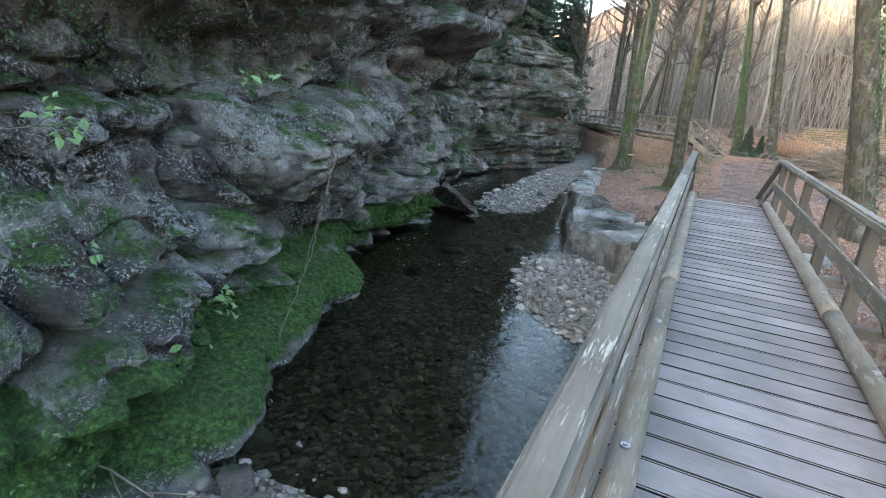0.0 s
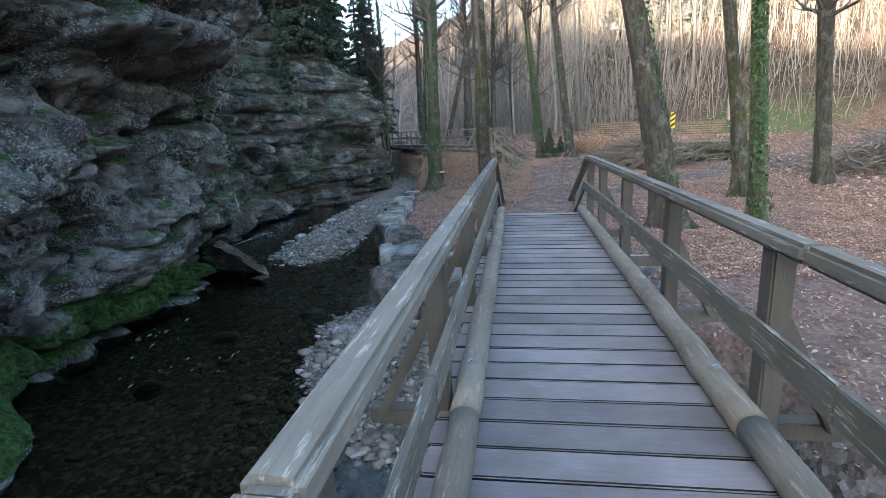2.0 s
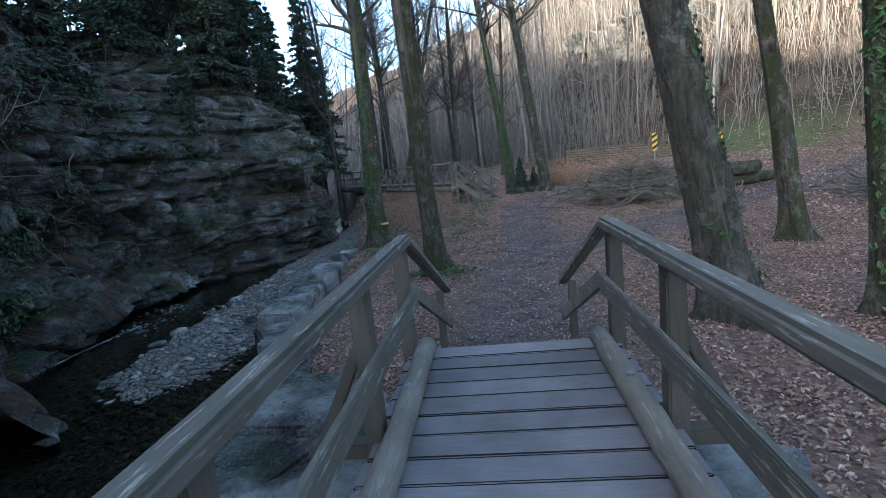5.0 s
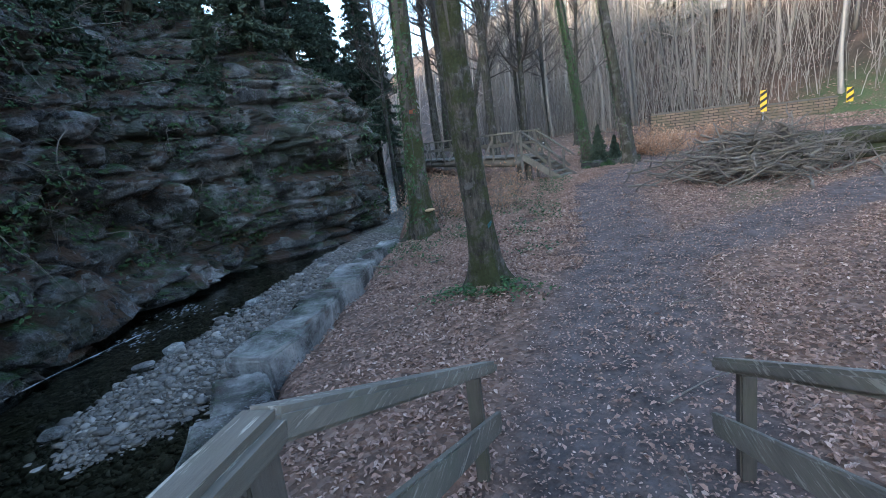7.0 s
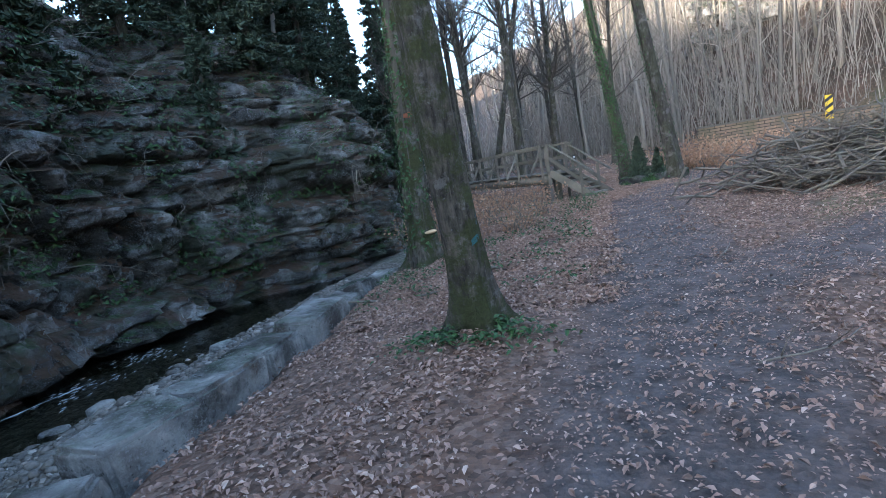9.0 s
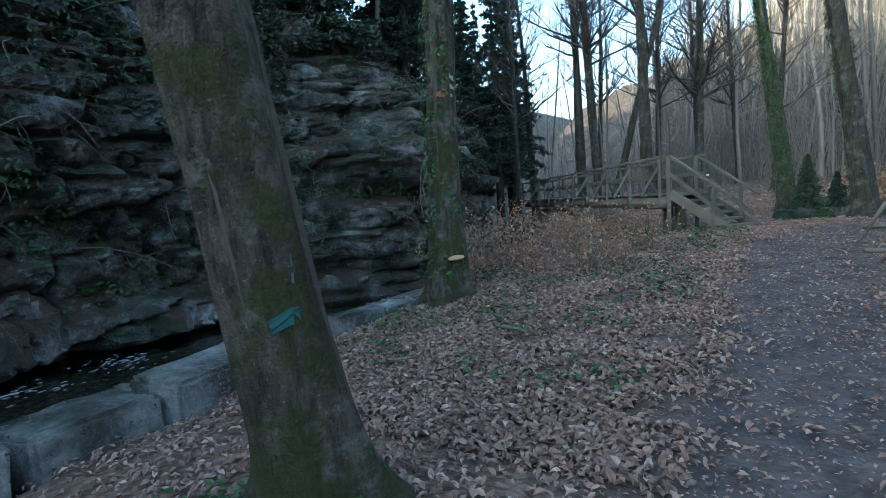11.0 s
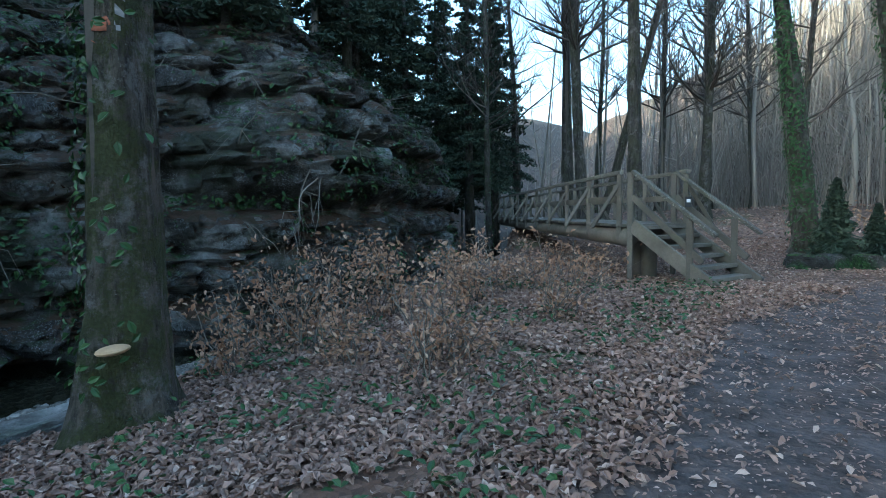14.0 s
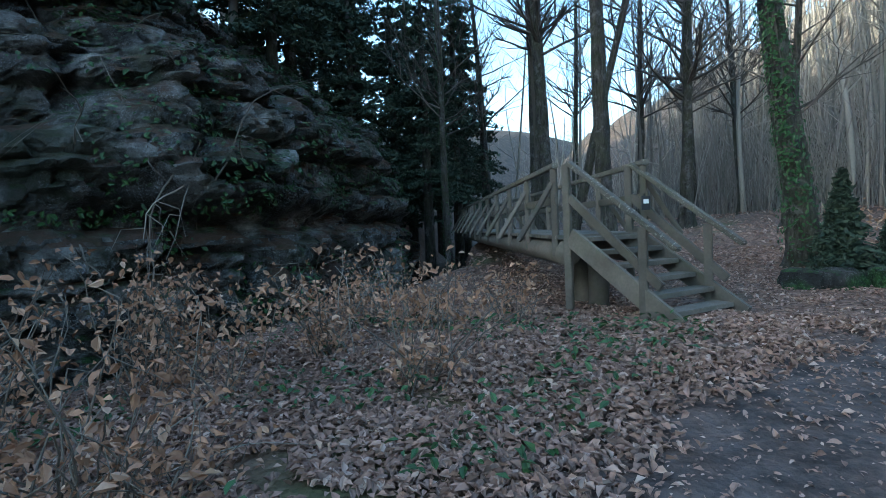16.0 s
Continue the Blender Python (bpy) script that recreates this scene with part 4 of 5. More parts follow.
tree_b, tree_a = [o for o in scene.objects if o.name in ("tree", "tree.001")]
if tree_b.matrix_world.translation.y > tree_a.matrix_world.translation.y:
    tree_a, tree_b = tree_b, tree_a
paint_mark(tree_b, -0.62, 0.44, 0.045, 0.22, (0.10, 0.13, 0.17), "paint_mark", "faded blue paint blotch")
paint_mark(tree_b, -0.66, 0.25, 0.09, 0.05, (0.035, 0.13, 0.14), "paint_stroke", "turquoise sprayed paint stroke")
paint_mark(tree_a, -1.15, 2.55, 0.10, 0.3, (0.30, 0.10, 0.05), "orange_mark", "faded orange forestry mark")
paint_mark(tree_a, -0.55, 2.75, 0.15, 0.6, (0.27, 0.265, 0.26), "bare_patch", "pale barkless wood")


def bracket_fungus():
    bm = bmesh.new()
    bmesh.ops.create_uvsphere(bm, u_segments=16, v_segments=8, radius=0.15)
    for v in bm.verts:
        v.co = Vector((v.co.x, v.co.y * 0.8, v.co.z * (0.3 if v.co.z > 0 else 0.25)))
        v.co += v.co * 0.1 * noise.noise(v.co * 9)
    me = bpy.data.meshes.new("bracket_fungus")
    bm.to_mesh(me)
    bm.free()
    me.materials.append(M_CUT)
    ob = tagged(new("bracket_fungus", me), "pale tan bracket fungus growing on a mossy trunk", "fungus")
    ob.matrix_world = pose(-3.72, 22.74, -0.16, 4, -6, 0)


bracket_fungus()


# ---- sticks, piles and logs ----
def branch_mesh(name, length, r, seed, forks=2):
    rnd = random.Random(seed)
    verts, faces = [], []

    def grow(p, d, length, r, forks):
        line = [p]
        for _ in range(5):
            d = (d + Vector((rnd.uniform(-0.22, 0.22), rnd.uniform(-0.22, 0.22), rnd.uniform(-0.14, 0.14)))).normalized()
            line.append(line[-1] + d * length / 5)
        tube_data(line, [r * (1 - 0.15 * i) for i in range(6)], 6, verts, faces)
        for _ in range(forks):
            i = rnd.randint(1, 4)
            e = (d + Vector((rnd.uniform(-0.8, 0.8), rnd.uniform(-0.8, 0.8), rnd.uniform(-0.4, 0.5)))).normalized()
            grow(line[i], e, length * rnd.uniform(0.3, 0.55), r * 0.6, 0)

    grow(Vector((-length / 2, 0, 0)), Vector((1, 0, 0)), length, r, forks)
    return mesh_of(name, verts, faces, M_STICK)


def brush_pile(cx, cy, high, seed):
    rnd = random.Random(seed)
    top = tagged(new("brush_pile"), "tangled heap of cut grey branches beside the path", "brush pile")
    kinds = [branch_mesh("branch", rnd.uniform(1.2, 3.0), rnd.uniform(0.008, 0.05), 400 + i, 4) for i in range(12)]
    for i in range(230):
        x = rnd.gauss(cx, 1.15)
        y = rnd.gauss(cy, 0.7)
        mound = high * math.exp(-(((x - cx - 0.2) / 2.0) ** 2 + ((y - cy) / 1.2) ** 2))
        o = new("branch", kinds[i % 12])
        o.parent = top
        o.matrix_local = pose(x, y, ground_z(x, y) + 0.06 + mound * rnd.random(), rnd.uniform(0, 360), rnd.gauss(0, 20), rnd.gauss(0, 62))


brush_pile(5.5, 26.4, 1.25, 61)
brush_pile(13.8, 22.9, 1.3, 64)
rnd = random.Random(62)
for i in range(9):
    r = rnd.uniform(0.16, 0.27)
    v, f = log_mesh((-2.2, 0, 0), (2.2, 0, 0), r, r * 0.85, 14, 0.012, rnd, 10, 0.03)
    ob = tagged(new("log", mesh_of("log", v, f, M_BARK)), "felled mossy tree log stacked beside brushwood", "log", "stacked logs")
    x, y = 8.6 + rnd.uniform(-0.6, 0.6), 27.2 + (i % 5) * 0.48
    ob.matrix_world = pose(x, y, ground_z(x, y) + r + (0.42 if i > 4 else 0), 0, 0, rnd.uniform(-7, 7))
for i, (x, y, length, r, turn) in enumerate([(11.5, 25.0, 2.6, 0.05, 30), (12.5, 24.6, 2.2, 0.04, 100), (-2.7, 20.6, 1.6, 0.022, 60), (-1.7, 21.4, 1.3, 0.03, 10), (-2.2, 22.4, 1.1, 0.016, 100), (0.9, 14.0, 0.8, 0.012, 40),
                                             (0.5, 12.6, 0.7, 0.01, 80), (1.5, 16.4, 0.9, 0.012, 15), (-3.9, 20.2, 2.0, 0.03, 25), (-1.1, 24.2, 1.3, 0.02, 100), (1.8, 20.5, 0.8, 0.012, 60), (-3.3, 1.2, 1.4, 0.014, 65), (-4.9, -0.6, 2.2, 0.018, 5)]):
    ob = tagged(new("fallen_branch", branch_mesh("fallen_branch", length, r, 500 + i, 2)), "bare grey fallen branch lying on the ground", "branch", "fallen branches")
    ob.matrix_world = pose(x, y, ground_z(x, y) + r * 1.2 + (0.35 if y < 0 else 0.03), 0, rnd.uniform(-3, 3), turn)

# ---- road wall, markers, distant outcrops ----
k = Nodes("wall_stone")
brick = k.t.nodes.new("ShaderNodeTexBrick")
k.put(brick.inputs["Vector"], k.obj)
for key, val in (("Color1", (0.22, 0.155, 0.11, 1)), ("Color2", (0.15, 0.11, 0.085, 1)), ("Mortar", (0.045, 0.038, 0.03, 1)), ("Scale", 1.0), ("Mortar Size", 0.018), ("Brick Width", 0.55), ("Row Height", 0.17)):
    brick.inputs[key].default_value = val
k.bump(k.math("SUBTRACT", k.noise(6, 5), brick.outputs["Fac"]), 0.8, 0.04)
M_WALL = k.done(k.mix(k.ramp(k.noise(0.9, 5), (0.45, 0.0), (0.7, 0.6)), brick.outputs["Color"], (0.08, 0.085, 0.05)), 0.9)
M_CAP = plain_material("cap_stone", (0.07, 0.065, 0.055), (0.16, 0.15, 0.13), 3, 0.9)
wall = tagged(new("road_wall"), "low coursed brown stone wall along the road", "wall", kind="structure")
for a, b, z in ((5.6, 11.2, 1.55), (11.2, 15.9, 1.3)):
    bm = bmesh.new()
    box(bm, (0, 0, 0), (b - a, 1.6, 0.4), None, 0.01)
    o = part("wall_body", bm, M_WALL, wall)
    o.matrix_local = pose((a + b) / 2, 45, z - 0.8, 90, 0, 0)
    n = round((b - a) / 0.8)
    bm = box(bmesh.new(), (0, 0, 0), ((b - a) / n - 0.012, 0.52, 0.1), None, 0.02)
    me = bpy.data.meshes.new("cap_stone")
    bm.to_mesh(me)
    bm.free()
    me.materials.append(M_CAP)
    for i in range(n):
        o = new("cap_stone", me)
        o.parent = wall
        o.matrix_local = pose(a + (i + 0.5) * (b - a) / n, 45, z + 0.05)
M_YELLOW = plain_material("yellow_paint", (0.75, 0.5, 0.03), (0.6, 0.4, 0.03), 5, 0.5)
M_BLACK = plain_material("black_paint", (0.015, 0.015, 0.015), (0.03, 0.03, 0.03), 5, 0.5)
M_WHITE = plain_material("white_paint", (0.7, 0.7, 0.7), (0.8, 0.8, 0.8), 5, 0.5)
for x, z in ((11.9, 1.35), (16.4, 0.9)):
    top = tagged(new("road_marker"), "yellow and black striped road hazard marker board", "road sign", "road markers")
    top.matrix_world = pose(x, 44.6, z, 0, 0, 0)
    part("pole", beam((0, 0, ground_z(x, 44.6) - z), (0, 0, 0.75), 0.06, 0.06, 0.01, (0, 1, 0)), M_STEEL, top)
    board = part("board", box(bmesh.new(), (0, -0.06, 0.25), (0.36, 0.03, 1.25), None, 0.01), M_YELLOW, top)
    for i in range(3):
        bm = bmesh.new()
        vs = [bm.verts.new((sx * 0.18, -0.08, -0.2 + i * 0.4 + sz + sx * 0.12)) for sx, sz in ((-1, 0), (1, 0), (1, 0.18), (-1, 0.18))]
        bm.faces.new(vs)
        part("stripe", bm, M_BLACK, board, "black diagonal stripe")
for i, (x, y, sz) in enumerate([(17, 66, 5), (21, 64, 6), (25, 67, 5), (19, 72, 6), (13, 70, 4), (30, 64, 6), (15, 76, 5)]):
    ob = tagged(new("outcrop", boulder("outcrop", (sz * 1.8, sz, sz * 0.5), 600 + i, M_CLIFF, 6, 0.75)), "grey rock outcrop on the wooded slope", "rock", "outcrops on the slope")
    ob.matrix_world = pose(x, y, ground_z(x, y) + 0.1, 0, 0, -30 + 9 * i)
for i, (x, y, sz) in enumerate([(1.0, 32.4, 0.55), (1.5, 32.6, 0.6), (2.1, 32.9, 0.55), (2.7, 33.2, 0.6), (3.2, 33.4, 0.45)]):
    ob = tagged(new("edging_stone", boulder("edging_stone", (sz, sz * 0.8, 0.42), 640 + i, M_MOSSY, 3, 0.45)), "small mossy stone edging the path", "stone", "edging stones")
    ob.matrix_world = pose(x, y + 1.2, ground_z(x, y + 1.2) + 0.06, 0, 0, 50 * i)
plaque = tagged(new("waymark_sign", None), "small black waymark plate on the stair post", "sign")
plaque.matrix_world = pose(-0.82, 31.6, 1.02, 0, 0, 27)
part("plate", box(bmesh.new(), (0, 0, 0), (0.12, 0.015, 0.2), None, 0.004), M_BLACK, plaque)
part("symbol", box(bmesh.new(), (0, -0.0105, 0.02), (0.07, 0.006, 0.06), None, 0.002), M_WHITE, plaque, "white waymark symbol")


# ---- pebbles, leaves and plants, past counting ----
def pebbles():
    rnd = random.Random(71)
    bm = bmesh.new()
    bmesh.ops.create_icosphere(bm, subdivisions=1, radius=1)
    base = np.array([v.co[:] for v in bm.verts])
    tris = np.array([[v.index for v in f.verts] for f in bm.faces])
    bm.free()
    verts, faces = [], []
    made = 0
    while made < 21000:
        if rnd.random() < 0.5:
            y = rnd.uniform(11, 27)
            x = rnd.gauss(-6.9 - 0.08 * (y - 15), 1.5)
        elif rnd.random() < 0.7:
            x, y = rnd.gauss(-2.6, 1.5), rnd.gauss(7.8, 2.4)
        else:
            x, y = rnd.uniform(-6, 0), rnd.uniform(-4, 4)
        if not face_x(y) + 0.3 < x < bank_x(y) - 0.2 and not (y < 9.5 and x < 3):
            continue
        z = ground_z(x, y)
        if z > -1.5 or (z < -2.12 and rnd.random() < 0.55):
            continue
        s = min(0.16, 0.022 + rnd.expovariate(1 / 0.022))
        m = np.array(Euler((rnd.uniform(-0.4, 0.4), rnd.uniform(-0.4, 0.4), rnd.uniform(0, 6.3))).to_matrix())
        jitter = 1 + (np.array([rnd.random() for _ in range(12)]) - 0.5)[:, None] * 0.5
        pts = (base * jitter * (s, s * rnd.uniform(0.6, 0.9), s * rnd.uniform(0.35, 0.6))) @ m.T + (x, y, z + s * 0.2)
        faces.append(tris + made * 12)
        verts.append(pts)
        made += 1
    me = mesh_of("pebbles", np.concatenate(verts).tolist(), np.concatenate(faces).tolist(), M_PEBBLE)
    tagged(new("gravel", me), "pale and brown river pebbles on the gravel bars", "gravel", kind="stuff")


pebbles()
for i in range(46):
    y = rnd.uniform(-3, 24)
    x = rnd.uniform(face_x(y) + 1.2, min(bank_x(y) - 0.5, 0.5))
    s = rnd.uniform(0.14, 0.34)
    ob = tagged(new("river_stone", boulder("river_stone", (s * 1.5, s, s * 0.7), 700 + i, M_KERB, 2, 0.35)), "wet rounded grey stone in the stream", "stone", "stones in the stream")
    ob.matrix_world = pose(x, y, ground_z(x, y) + s * 0.15, 0, 0, rnd.uniform(0, 360))


def litter():
    rnd = random.Random(72)
    verts, faces, places = [], [], []
    made = 0
    while made < 95000:
        y = 9.0 + 30 * rnd.random() ** 1.15
        x = rnd.uniform(-6, 10)
        if x < bank_x(y) + 0.1 + rnd.uniform(-0.1, 0.3):
            continue
        d = path_dist(x, y)
        if d < 0.2 and rnd.random() < 0.74:
            continue
        if noise.noise(Vector((x * 0.8, y * 0.8, 4))) < -0.15 and rnd.random() < 0.6:
            continue
        places.append((Vector((x, y, ground_z(x, y) + rnd.uniform(0.008, 0.03))), Vector((rnd.gauss(0, 0.4), rnd.gauss(0, 0.4), 1)).normalized()))
        made += 1
    for _ in range(2500):
        x, y = rnd.uniform(1.2, 6), rnd.uniform(2, 10)
        places.append((Vector((x, y, ground_z(x, y) + 0.02)), Vector((rnd.gauss(0, 0.4), rnd.gauss(0, 0.4), 1)).normalized()))
    leaf_quads(rnd, places, 0.054, verts, faces, 0.35)
    places = []
    while len(places) < 15000:
        y = 12.4 + 20 * rnd.random() ** 1.2
        x = rnd.uniform(-1.5, 6)
        if path_dist(x, y) < 0.3:
            places.append((Vector((x, y, ground_z(x, y) + 0.012)), Vector((rnd.gauss(0, 0.3), rnd.gauss(0, 0.3), 1)).normalized()))
    leaf_quads(rnd, places, 0.027, verts, faces, 0.2)
    places = []
    while len(places) < 52000:
        x, y = rnd.uniform(-4.8, 1.6), rnd.uniform(18.5, 31)
        if x < bank_x(y) + 0.1 or path_dist(x, y) < rnd.uniform(-0.3, 0.3) or noise.noise(Vector((x * 1.3, y * 1.3, 9))) < -0.35:
            continue
        places.append((Vector((x, y, ground_z(x, y) + rnd.uniform(0.01, 0.05))), Vector((rnd.gauss(0, 0.55), rnd.gauss(0, 0.55), 1)).normalized()))
    leaf_quads(rnd, places, 0.068, verts, faces, 0.4)
    places = []
    for _ in range(24000):
        x, y = rnd.uniform(-8, 30), rnd.uniform(36, 66)
        if rnd.random() < 0.5:
            x, y = rnd.uniform(9, 24), rnd.uniform(12, 44)
        places.append((Vector((x, y, ground_z(x, y) + 0.03)), Vector((rnd.gauss(0, 0.5), rnd.gauss(0, 0.5), 1)).normalized()))
    leaf_quads(rnd, places, 0.13, verts, faces, 0.35)
    tagged(new("leaf_litter", mesh_of("leaf_litter", verts, faces, M_LITTER, False)), "fallen brown beech leaves covering the ground", "leaves", kind="stuff")


litter()


def shrub(x, y, height, seed, leaves, material, size, spread=0.5, name="beech_sapling", label="young beech sapling holding dry brown leaves", category="shrub", group="beech saplings"):
    rnd = random.Random(seed)
    top = tagged(new(name), label, category, group)
    top.matrix_world = pose(x, y, ground_z(x, y) - 0.03)
    verts, faces, places = [], [], []
    for _ in range(9):
        a = rnd.uniform(0, 6.3)
        d = Vector((math.cos(a) * spread, math.sin(a) * spread, 1)).normalized()
        line = [Vector((rnd.gauss(0, 0.12), rnd.gauss(0, 0.12), 0))]
        for _ in range(6):
            d = (d + Vector((rnd.gauss(0, 0.2), rnd.gauss(0, 0.2), rnd.gauss(0, 0.1)))).normalized()
            line.append(line[-1] + d * height / 6 * rnd.uniform(0.7, 1.15))
        tube_data(line, [0.009 - 0.001 * i for i in range(7)], 4, verts, faces, False)
        for _ in range(leaves // 9):
            i = rnd.randint(1, 6)
            o = line[i] + Vector((rnd.gauss(0, 0.12), rnd.gauss(0, 0.12), rnd.gauss(0, 0.09)))
            places.append((o, Vector((rnd.uniform(-1, 1), rnd.uniform(-1, 1), rnd.uniform(-0.3, 1))).normalized()))
            if rnd.random() < 0.3:
                tube_data([line[i], o], [0.004, 0.002], 3, verts, faces, False)
    stems = new("stems", mesh_of("stem", verts, faces, M_STICK))
    stems.name = "stem"
    stems.parent = top
    tagged(stems, "thin bare brown stems and twigs", kind="stuff")
    verts, faces = [], []
    leaf_quads(rnd, places, size, verts, faces, 0.35)
    o = new("foliage", mesh_of("foliage", verts, faces, material, False))
    o.parent = top
    return top


for i in range(26):
    f = rnd.random()
    x = rnd.uniform(-5.2, -1.5)
    y = rnd.uniform(23.3, 31.0)
    if x > -2.0 and y > 28.5:
        x -= 1.2
    shrub(x, y, rnd.uniform(0.7, 1.55), 800 + i, rnd.choice((100, 160, 240)), M_BEECH, 0.068)
for i in range(16):
    shrub(rnd.uniform(2.6, 7.5), rnd.uniform(34.5, 40), rnd.uniform(0.7, 1.5), 840 + i, 260, M_BEECH, 0.1)
for i, (x, y, h) in enumerate([(1.6, 34.6, 1.9), (2.4, 35.6, 1.3)]):
    conifer(x, y, h, 860 + i, "dark young spruce at the foot of a tree", "young spruces", 0.36)


def undergrowth():
    rnd = random.Random(73)
    verts, faces, places = [], [], []
    for _ in range(5200):
        x, y = rnd.uniform(-4.8, 0.2), rnd.uniform(19.5, 30)
        if noise.noise(Vector((x * 0.9, y * 0.9, 7))) < 0.02 or path_dist(x, y) < 0.25 or x < bank_x(y):
            continue
        places.append((Vector((x, y, ground_z(x, y) + rnd.uniform(0.02, 0.2))), Vector((rnd.gauss(0, 0.5), rnd.gauss(0, 0.5), 1)).normalized()))
    for _ in range(500):
        a, r = rnd.uniform(0, 6.3), abs(rnd.gauss(0, 0.35)) + 0.3
        x, y = -1.47 + math.cos(a) * r, 17.35 + math.sin(a) * r * 0.5 - 0.2
        places.append((Vector((x, y, ground_z(x, y) + rnd.uniform(0.02, 0.1))), Vector((rnd.gauss(0, 0.5), rnd.gauss(0, 0.5), 1)).normalized()))
    leaf_quads(rnd, places, 0.07, verts, faces)
    tagged(new("bramble", mesh_of("bramble", verts, faces, M_IVY, False)), "low green bramble and ivy leaves on the ground", "undergrowth", kind="stuff")


undergrowth()


# ---- growth on the rock ----
def wall_point(ob_mesh, rnd):
    v = ob_mesh.vertices[rnd.randrange(len(ob_mesh.vertices))]
    return v.co.copy(), v.normal.copy()


def rock_growth():
    rnd = random.Random(74)
    near, far = bpy.data.objects["rock_wall_near"].data, bpy.data.objects["rock_wall_far"].data
    verts, faces, places = [], [], []
    while len(places) < 15000:
        p, n = wall_point(far, rnd)
        if n.x < 0:
            n = -n
        if p.z < -1.2 or noise.noise(p * 0.55) < 0.14 - 0.04 * p.z - 0.3 * smooth(20, 14, p.y):
            continue
        places.append((p + n * rnd.uniform(0.02, 0.25), (n + Vector((0, 0, 0.8))).normalized()))
    leaf_quads(rnd, places, 0.12, verts, faces)
    tagged(new("cliff_ivy", mesh_of("cliff_ivy", verts, faces, M_IVY, False)), "dark ivy and ferns growing on the cliff ledges", "ivy", kind="stuff")
    verts, faces, places = [], [], []
    while len(places) < 13000:
        p, n = wall_point(near, rnd)
        if n.x < 0:
            n = -n
        top_growth = p.z > 1.7 + 0.9 * noise.noise(p * 0.8) and p.y < 5
        foot = -1.9 < p.z < -1.1 and p.y < 4.2 and noise.noise(p * 1.5) > -0.1
        hang = 10.6 < p.y < 13.5 and p.z > -0.8 and noise.noise(p * 0.9) > -0.05
        if not (top_growth or hang or (foot and rnd.random() < 0.6)):
            continue
        places.append((p + n * rnd.uniform(0.0, 0.45 if hang else 0.12) - Vector((0, 0, rnd.uniform(0, 0.3) if hang else 0)), (n + Vector((0, 0, 0.6))).normalized()))
    leaf_quads(rnd, places, 0.06, verts, faces)
    tagged(new("rock_plants", mesh_of("rock_plants", verts, faces, M_IVY, False)), "small green leaves and ivy on the rock face", "ivy", kind="stuff")
    verts, faces = [], []
    for _ in range(330):
        p, n = wall_point(far, rnd)
        if p.z < 0.0 or p.y > 31:
            continue
        if n.x < 0:
            n = -n
        d = (n * 0.7 + Vector((0, rnd.uniform(-1, 1), rnd.uniform(-1.1, 0.7)))).normalized()
        line = [p]
        length = rnd.uniform(0.8, 3.0)
        for _ in range(6):
            d = (d + Vector((rnd.uniform(-0.15, 0.2), rnd.uniform(-0.3, 0.3), rnd.uniform(-0.4, 0.15)))).normalized()
            line.append(line[-1] + d * length / 6)
        r = rnd.uniform(0.006, 0.022)
        tube_data(line, [r * (1 - 0.12 * i) for i in range(7)], 4, verts, faces, False)
        for _ in range(4):
            i = rnd.randint(1, 5)
            e = (d + Vector((rnd.uniform(-1, 1), rnd.uniform(-1, 1), rnd.uniform(-1, 1)))).normalized()
            tube_data([line[i], line[i] + e * length * 0.2, line[i] + (e + d).normalized() * length * 0.4], [r * 0.5, r * 0.4, r * 0.15], 3, verts, faces, False)
    for _ in range(90):
        p, n = wall_point(near, rnd)
        if p.z < 2.0 or p.y > 7:
            continue
        d = Vector((0.5, rnd.uniform(-0.4, 0.4), 0.2))
        line = [p]
        for _ in range(7):
            d = (d + Vector((rnd.uniform(-0.2, 0.12), rnd.uniform(-0.35, 0.35), -0.3))).normalized()
            line.append(line[-1] + d * rnd.uniform(0.08, 0.22))
        tube_data(line, [0.007 - 0.0007 * i for i in range(8)], 4, verts, faces, False)
    tagged(new("dead_creepers", mesh_of("dead_creepers", verts, faces, M_STICK)), "bare twigs and dead creepers hanging from the rock", "creepers", kind="stuff")


rock_growth()


def hanging_root(points, r, name="hanging_root"):
    rnd = random.Random(9)
    pts = []
    for (a, b) in zip(points, points[1:]):
        for i in range(8):
            pts.append(Vector(a).lerp(Vector(b), i / 8) + Vector((rnd.uniform(-0.02, 0.02), rnd.uniform(-0.025, 0.025), 0)))
    verts, faces = [], []
    tube_data(pts, [r] * len(pts), 5, verts, faces)
    tagged(new(name, mesh_of(name, verts, faces, M_STICK)), "long thin dry root hanging down the rock", "root", "hanging roots")


hanging_root([(-6.3, 4.6, 2.9), (-6.0, 4.1, 1.5), (-5.75, 3.3, 0.2), (-5.6, 2.75, -0.7), (-5.3, 1.7, -1.6)], 0.005)
hanging_root([(-6.2, 4.75, 2.8), (-5.95, 4.0, 1.2), (-5.7, 3.1, 0.0), (-5.6, 2.6, -0.9)], 0.004)


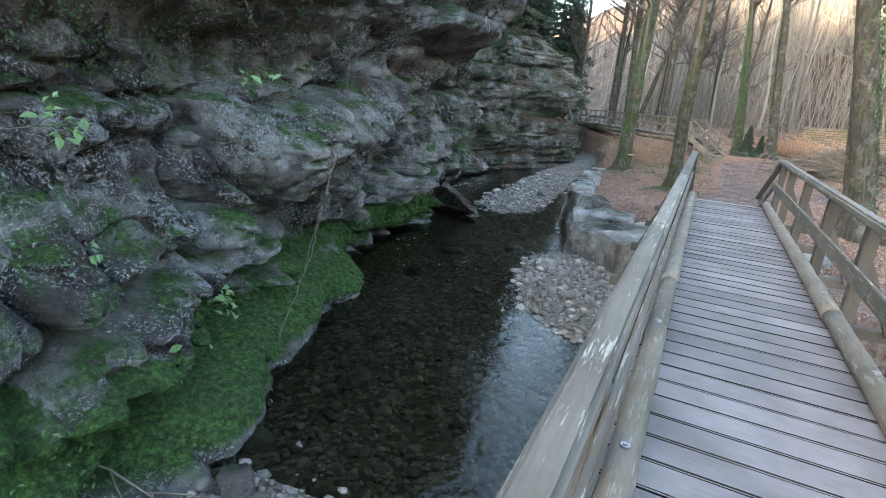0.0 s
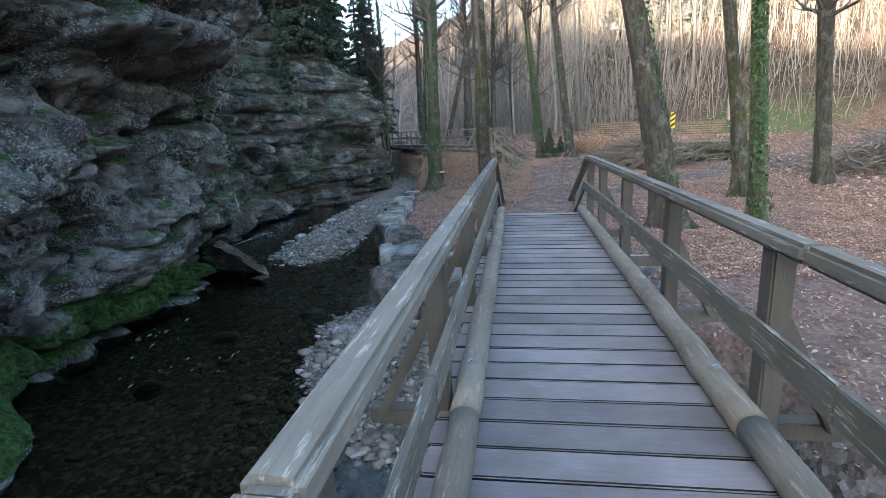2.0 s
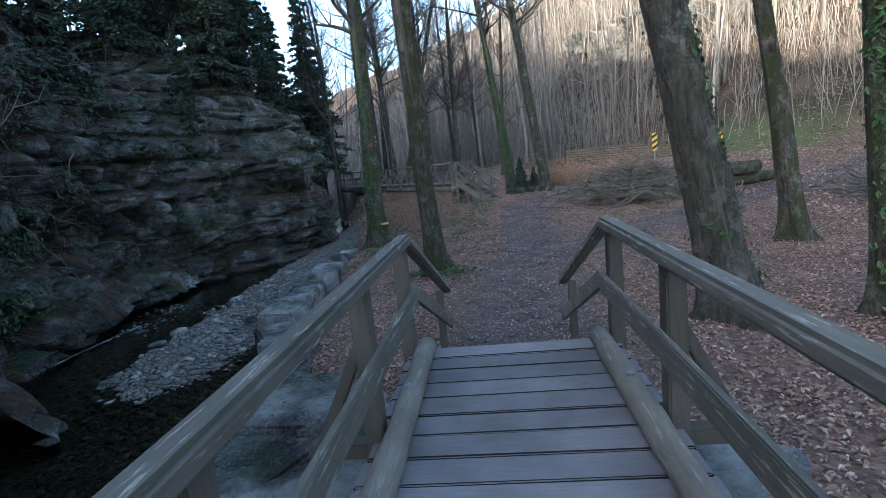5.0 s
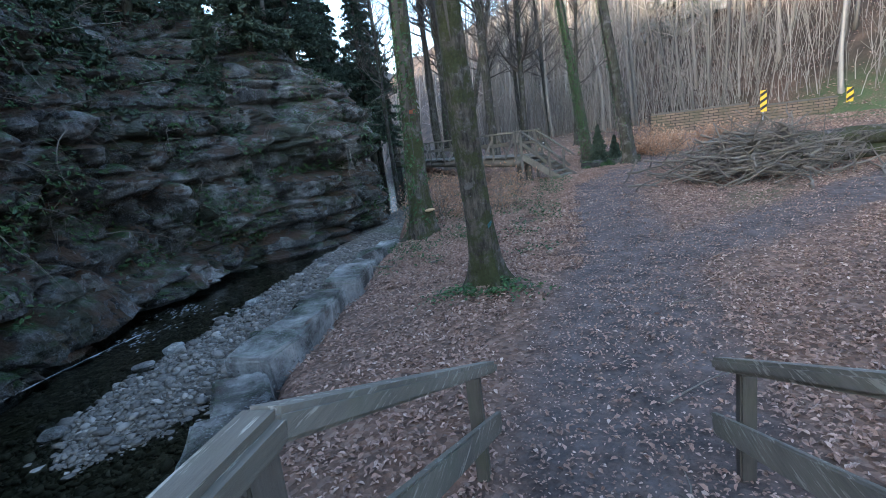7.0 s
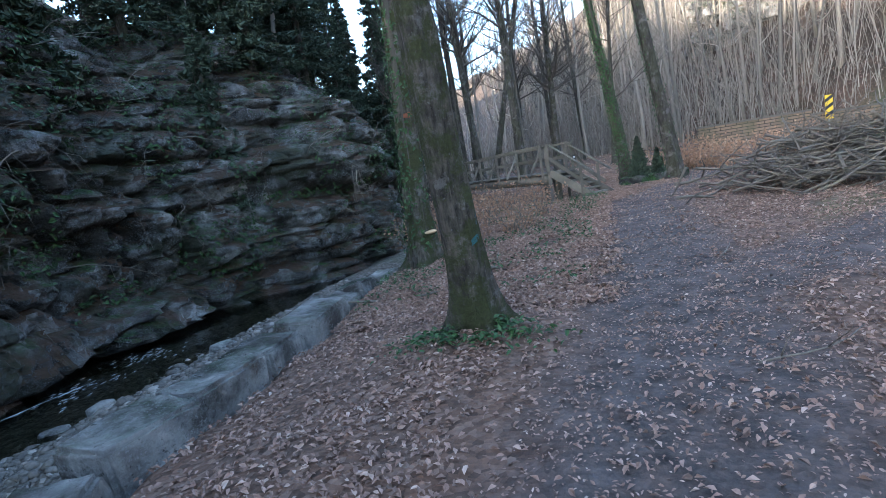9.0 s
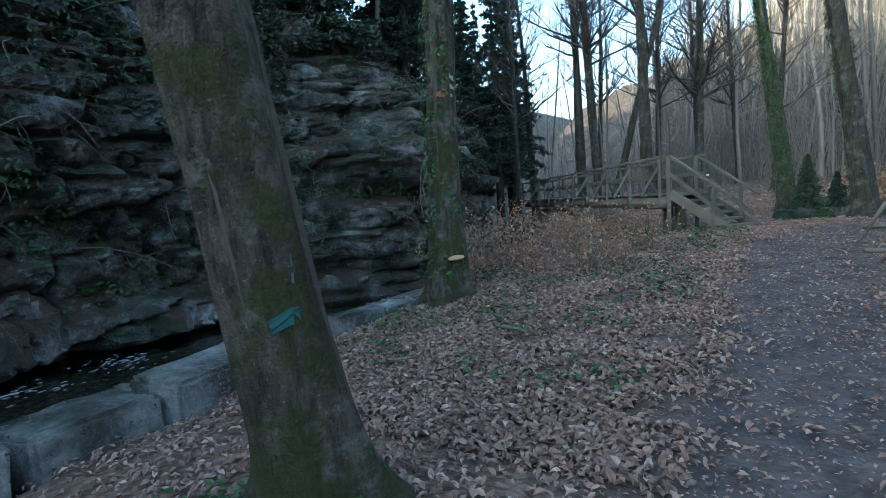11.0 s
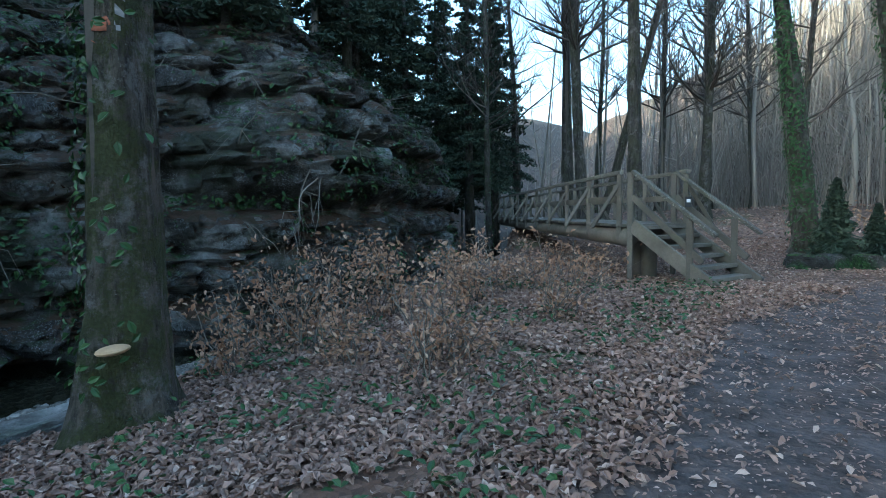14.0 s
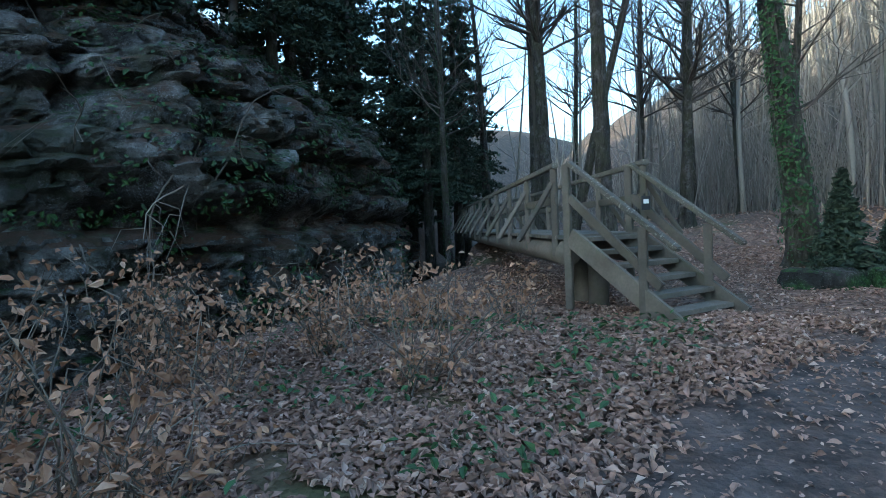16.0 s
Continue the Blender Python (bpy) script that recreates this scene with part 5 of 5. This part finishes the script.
def foam():
    rnd = random.Random(75)
    verts, faces = [], []
    runs = [[(-10.35, 15.6), (-10.4, 17.0), (-10.3, 18.4), (-10.2, 19.4)]]
    for run in runs:
        pts = []
        for (a, b) in zip(run, run[1:]):
            for i in range(7):
                f = i / 7
                pts.append(Vector((a[0] + (b[0] - a[0]) * f + rnd.uniform(-0.03, 0.03), a[1] + (b[1] - a[1]) * f, WATER + 0.002)))
        tube_data(pts, [rnd.choice((0.003, 0.005, 0.014)) for _ in pts], 5, verts, faces)
    for cx, cy, n in ((-7.3, 8.7, 14), (-5.9, 7.4, 12), (-10.4, 20.5, 60), (-10.1, 18.6, 40), (-9.9, 13.6, 30), (-9.0, 33, 80)):
        for _ in range(n):
            p = Vector((rnd.gauss(cx, 0.35), rnd.gauss(cy, 0.4), WATER + 0.003))
            q = p + Vector((rnd.uniform(-0.04, 0.04), rnd.uniform(0.04, 0.16), 0))
            tube_data([p, p.lerp(q, 0.5) + Vector((0.01, 0, 0.008)), q], [0.002, 0.008, 0.002], 5, verts, faces)
    tagged(new("foam", mesh_of("foam", verts, faces, M_FOAM)), "thin white foam lines and riffles on the stream", "foam", kind="stuff")


foam()


def sprig(x, y, z, seed):
    rnd = random.Random(seed)
    top = tagged(new("leafy_sprig"), "green leafy sprig growing out of the rock", "plant", "sprigs on the rock")
    top.matrix_world = pose(x, y, z)
    verts, faces, places = [], [], []
    for _ in range(4):
        e = Vector((rnd.uniform(0.1, 0.3), rnd.uniform(-0.2, 0.2), rnd.uniform(-0.05, 0.2)))
        tube_data([Vector((-0.9, 0, -0.1)), Vector((-0.2, 0, 0)), e], [0.008, 0.006, 0.003], 4, verts, faces, False)
        for _ in range(6):
            places.append((e + Vector((rnd.gauss(0, 0.07), rnd.gauss(0, 0.07), rnd.gauss(0, 0.05))), Vector((rnd.uniform(0, 1), rnd.uniform(-1, 1), 0.8)).normalized()))
    stem = new("stem", mesh_of("stem", verts, faces, M_STICK))
    stem.parent = top
    verts, faces = [], []
    leaf_quads(rnd, places, 0.11, verts, faces)
    o = new("foliage", mesh_of("foliage", verts, faces, M_SPRIG, False))
    o.parent = top


M_SPRIG = island_material("fresh_leaf", (0.0, (0.05, 0.11, 0.04)), (1.0, (0.16, 0.26, 0.11)), rough=0.4)
for i, (x, y, z) in enumerate([(-6.0, -0.25, 1.31), (-6.1, -0.2, -0.1), (-6.0, -0.38, -0.35), (-5.8, -0.6, -1.45), (-6.2, 2.2, 1.9), (-5.9, 1.4, -1.0), (-5.6, 0.2, -1.3)]):
    sprig(x, y, z, 900 + i)
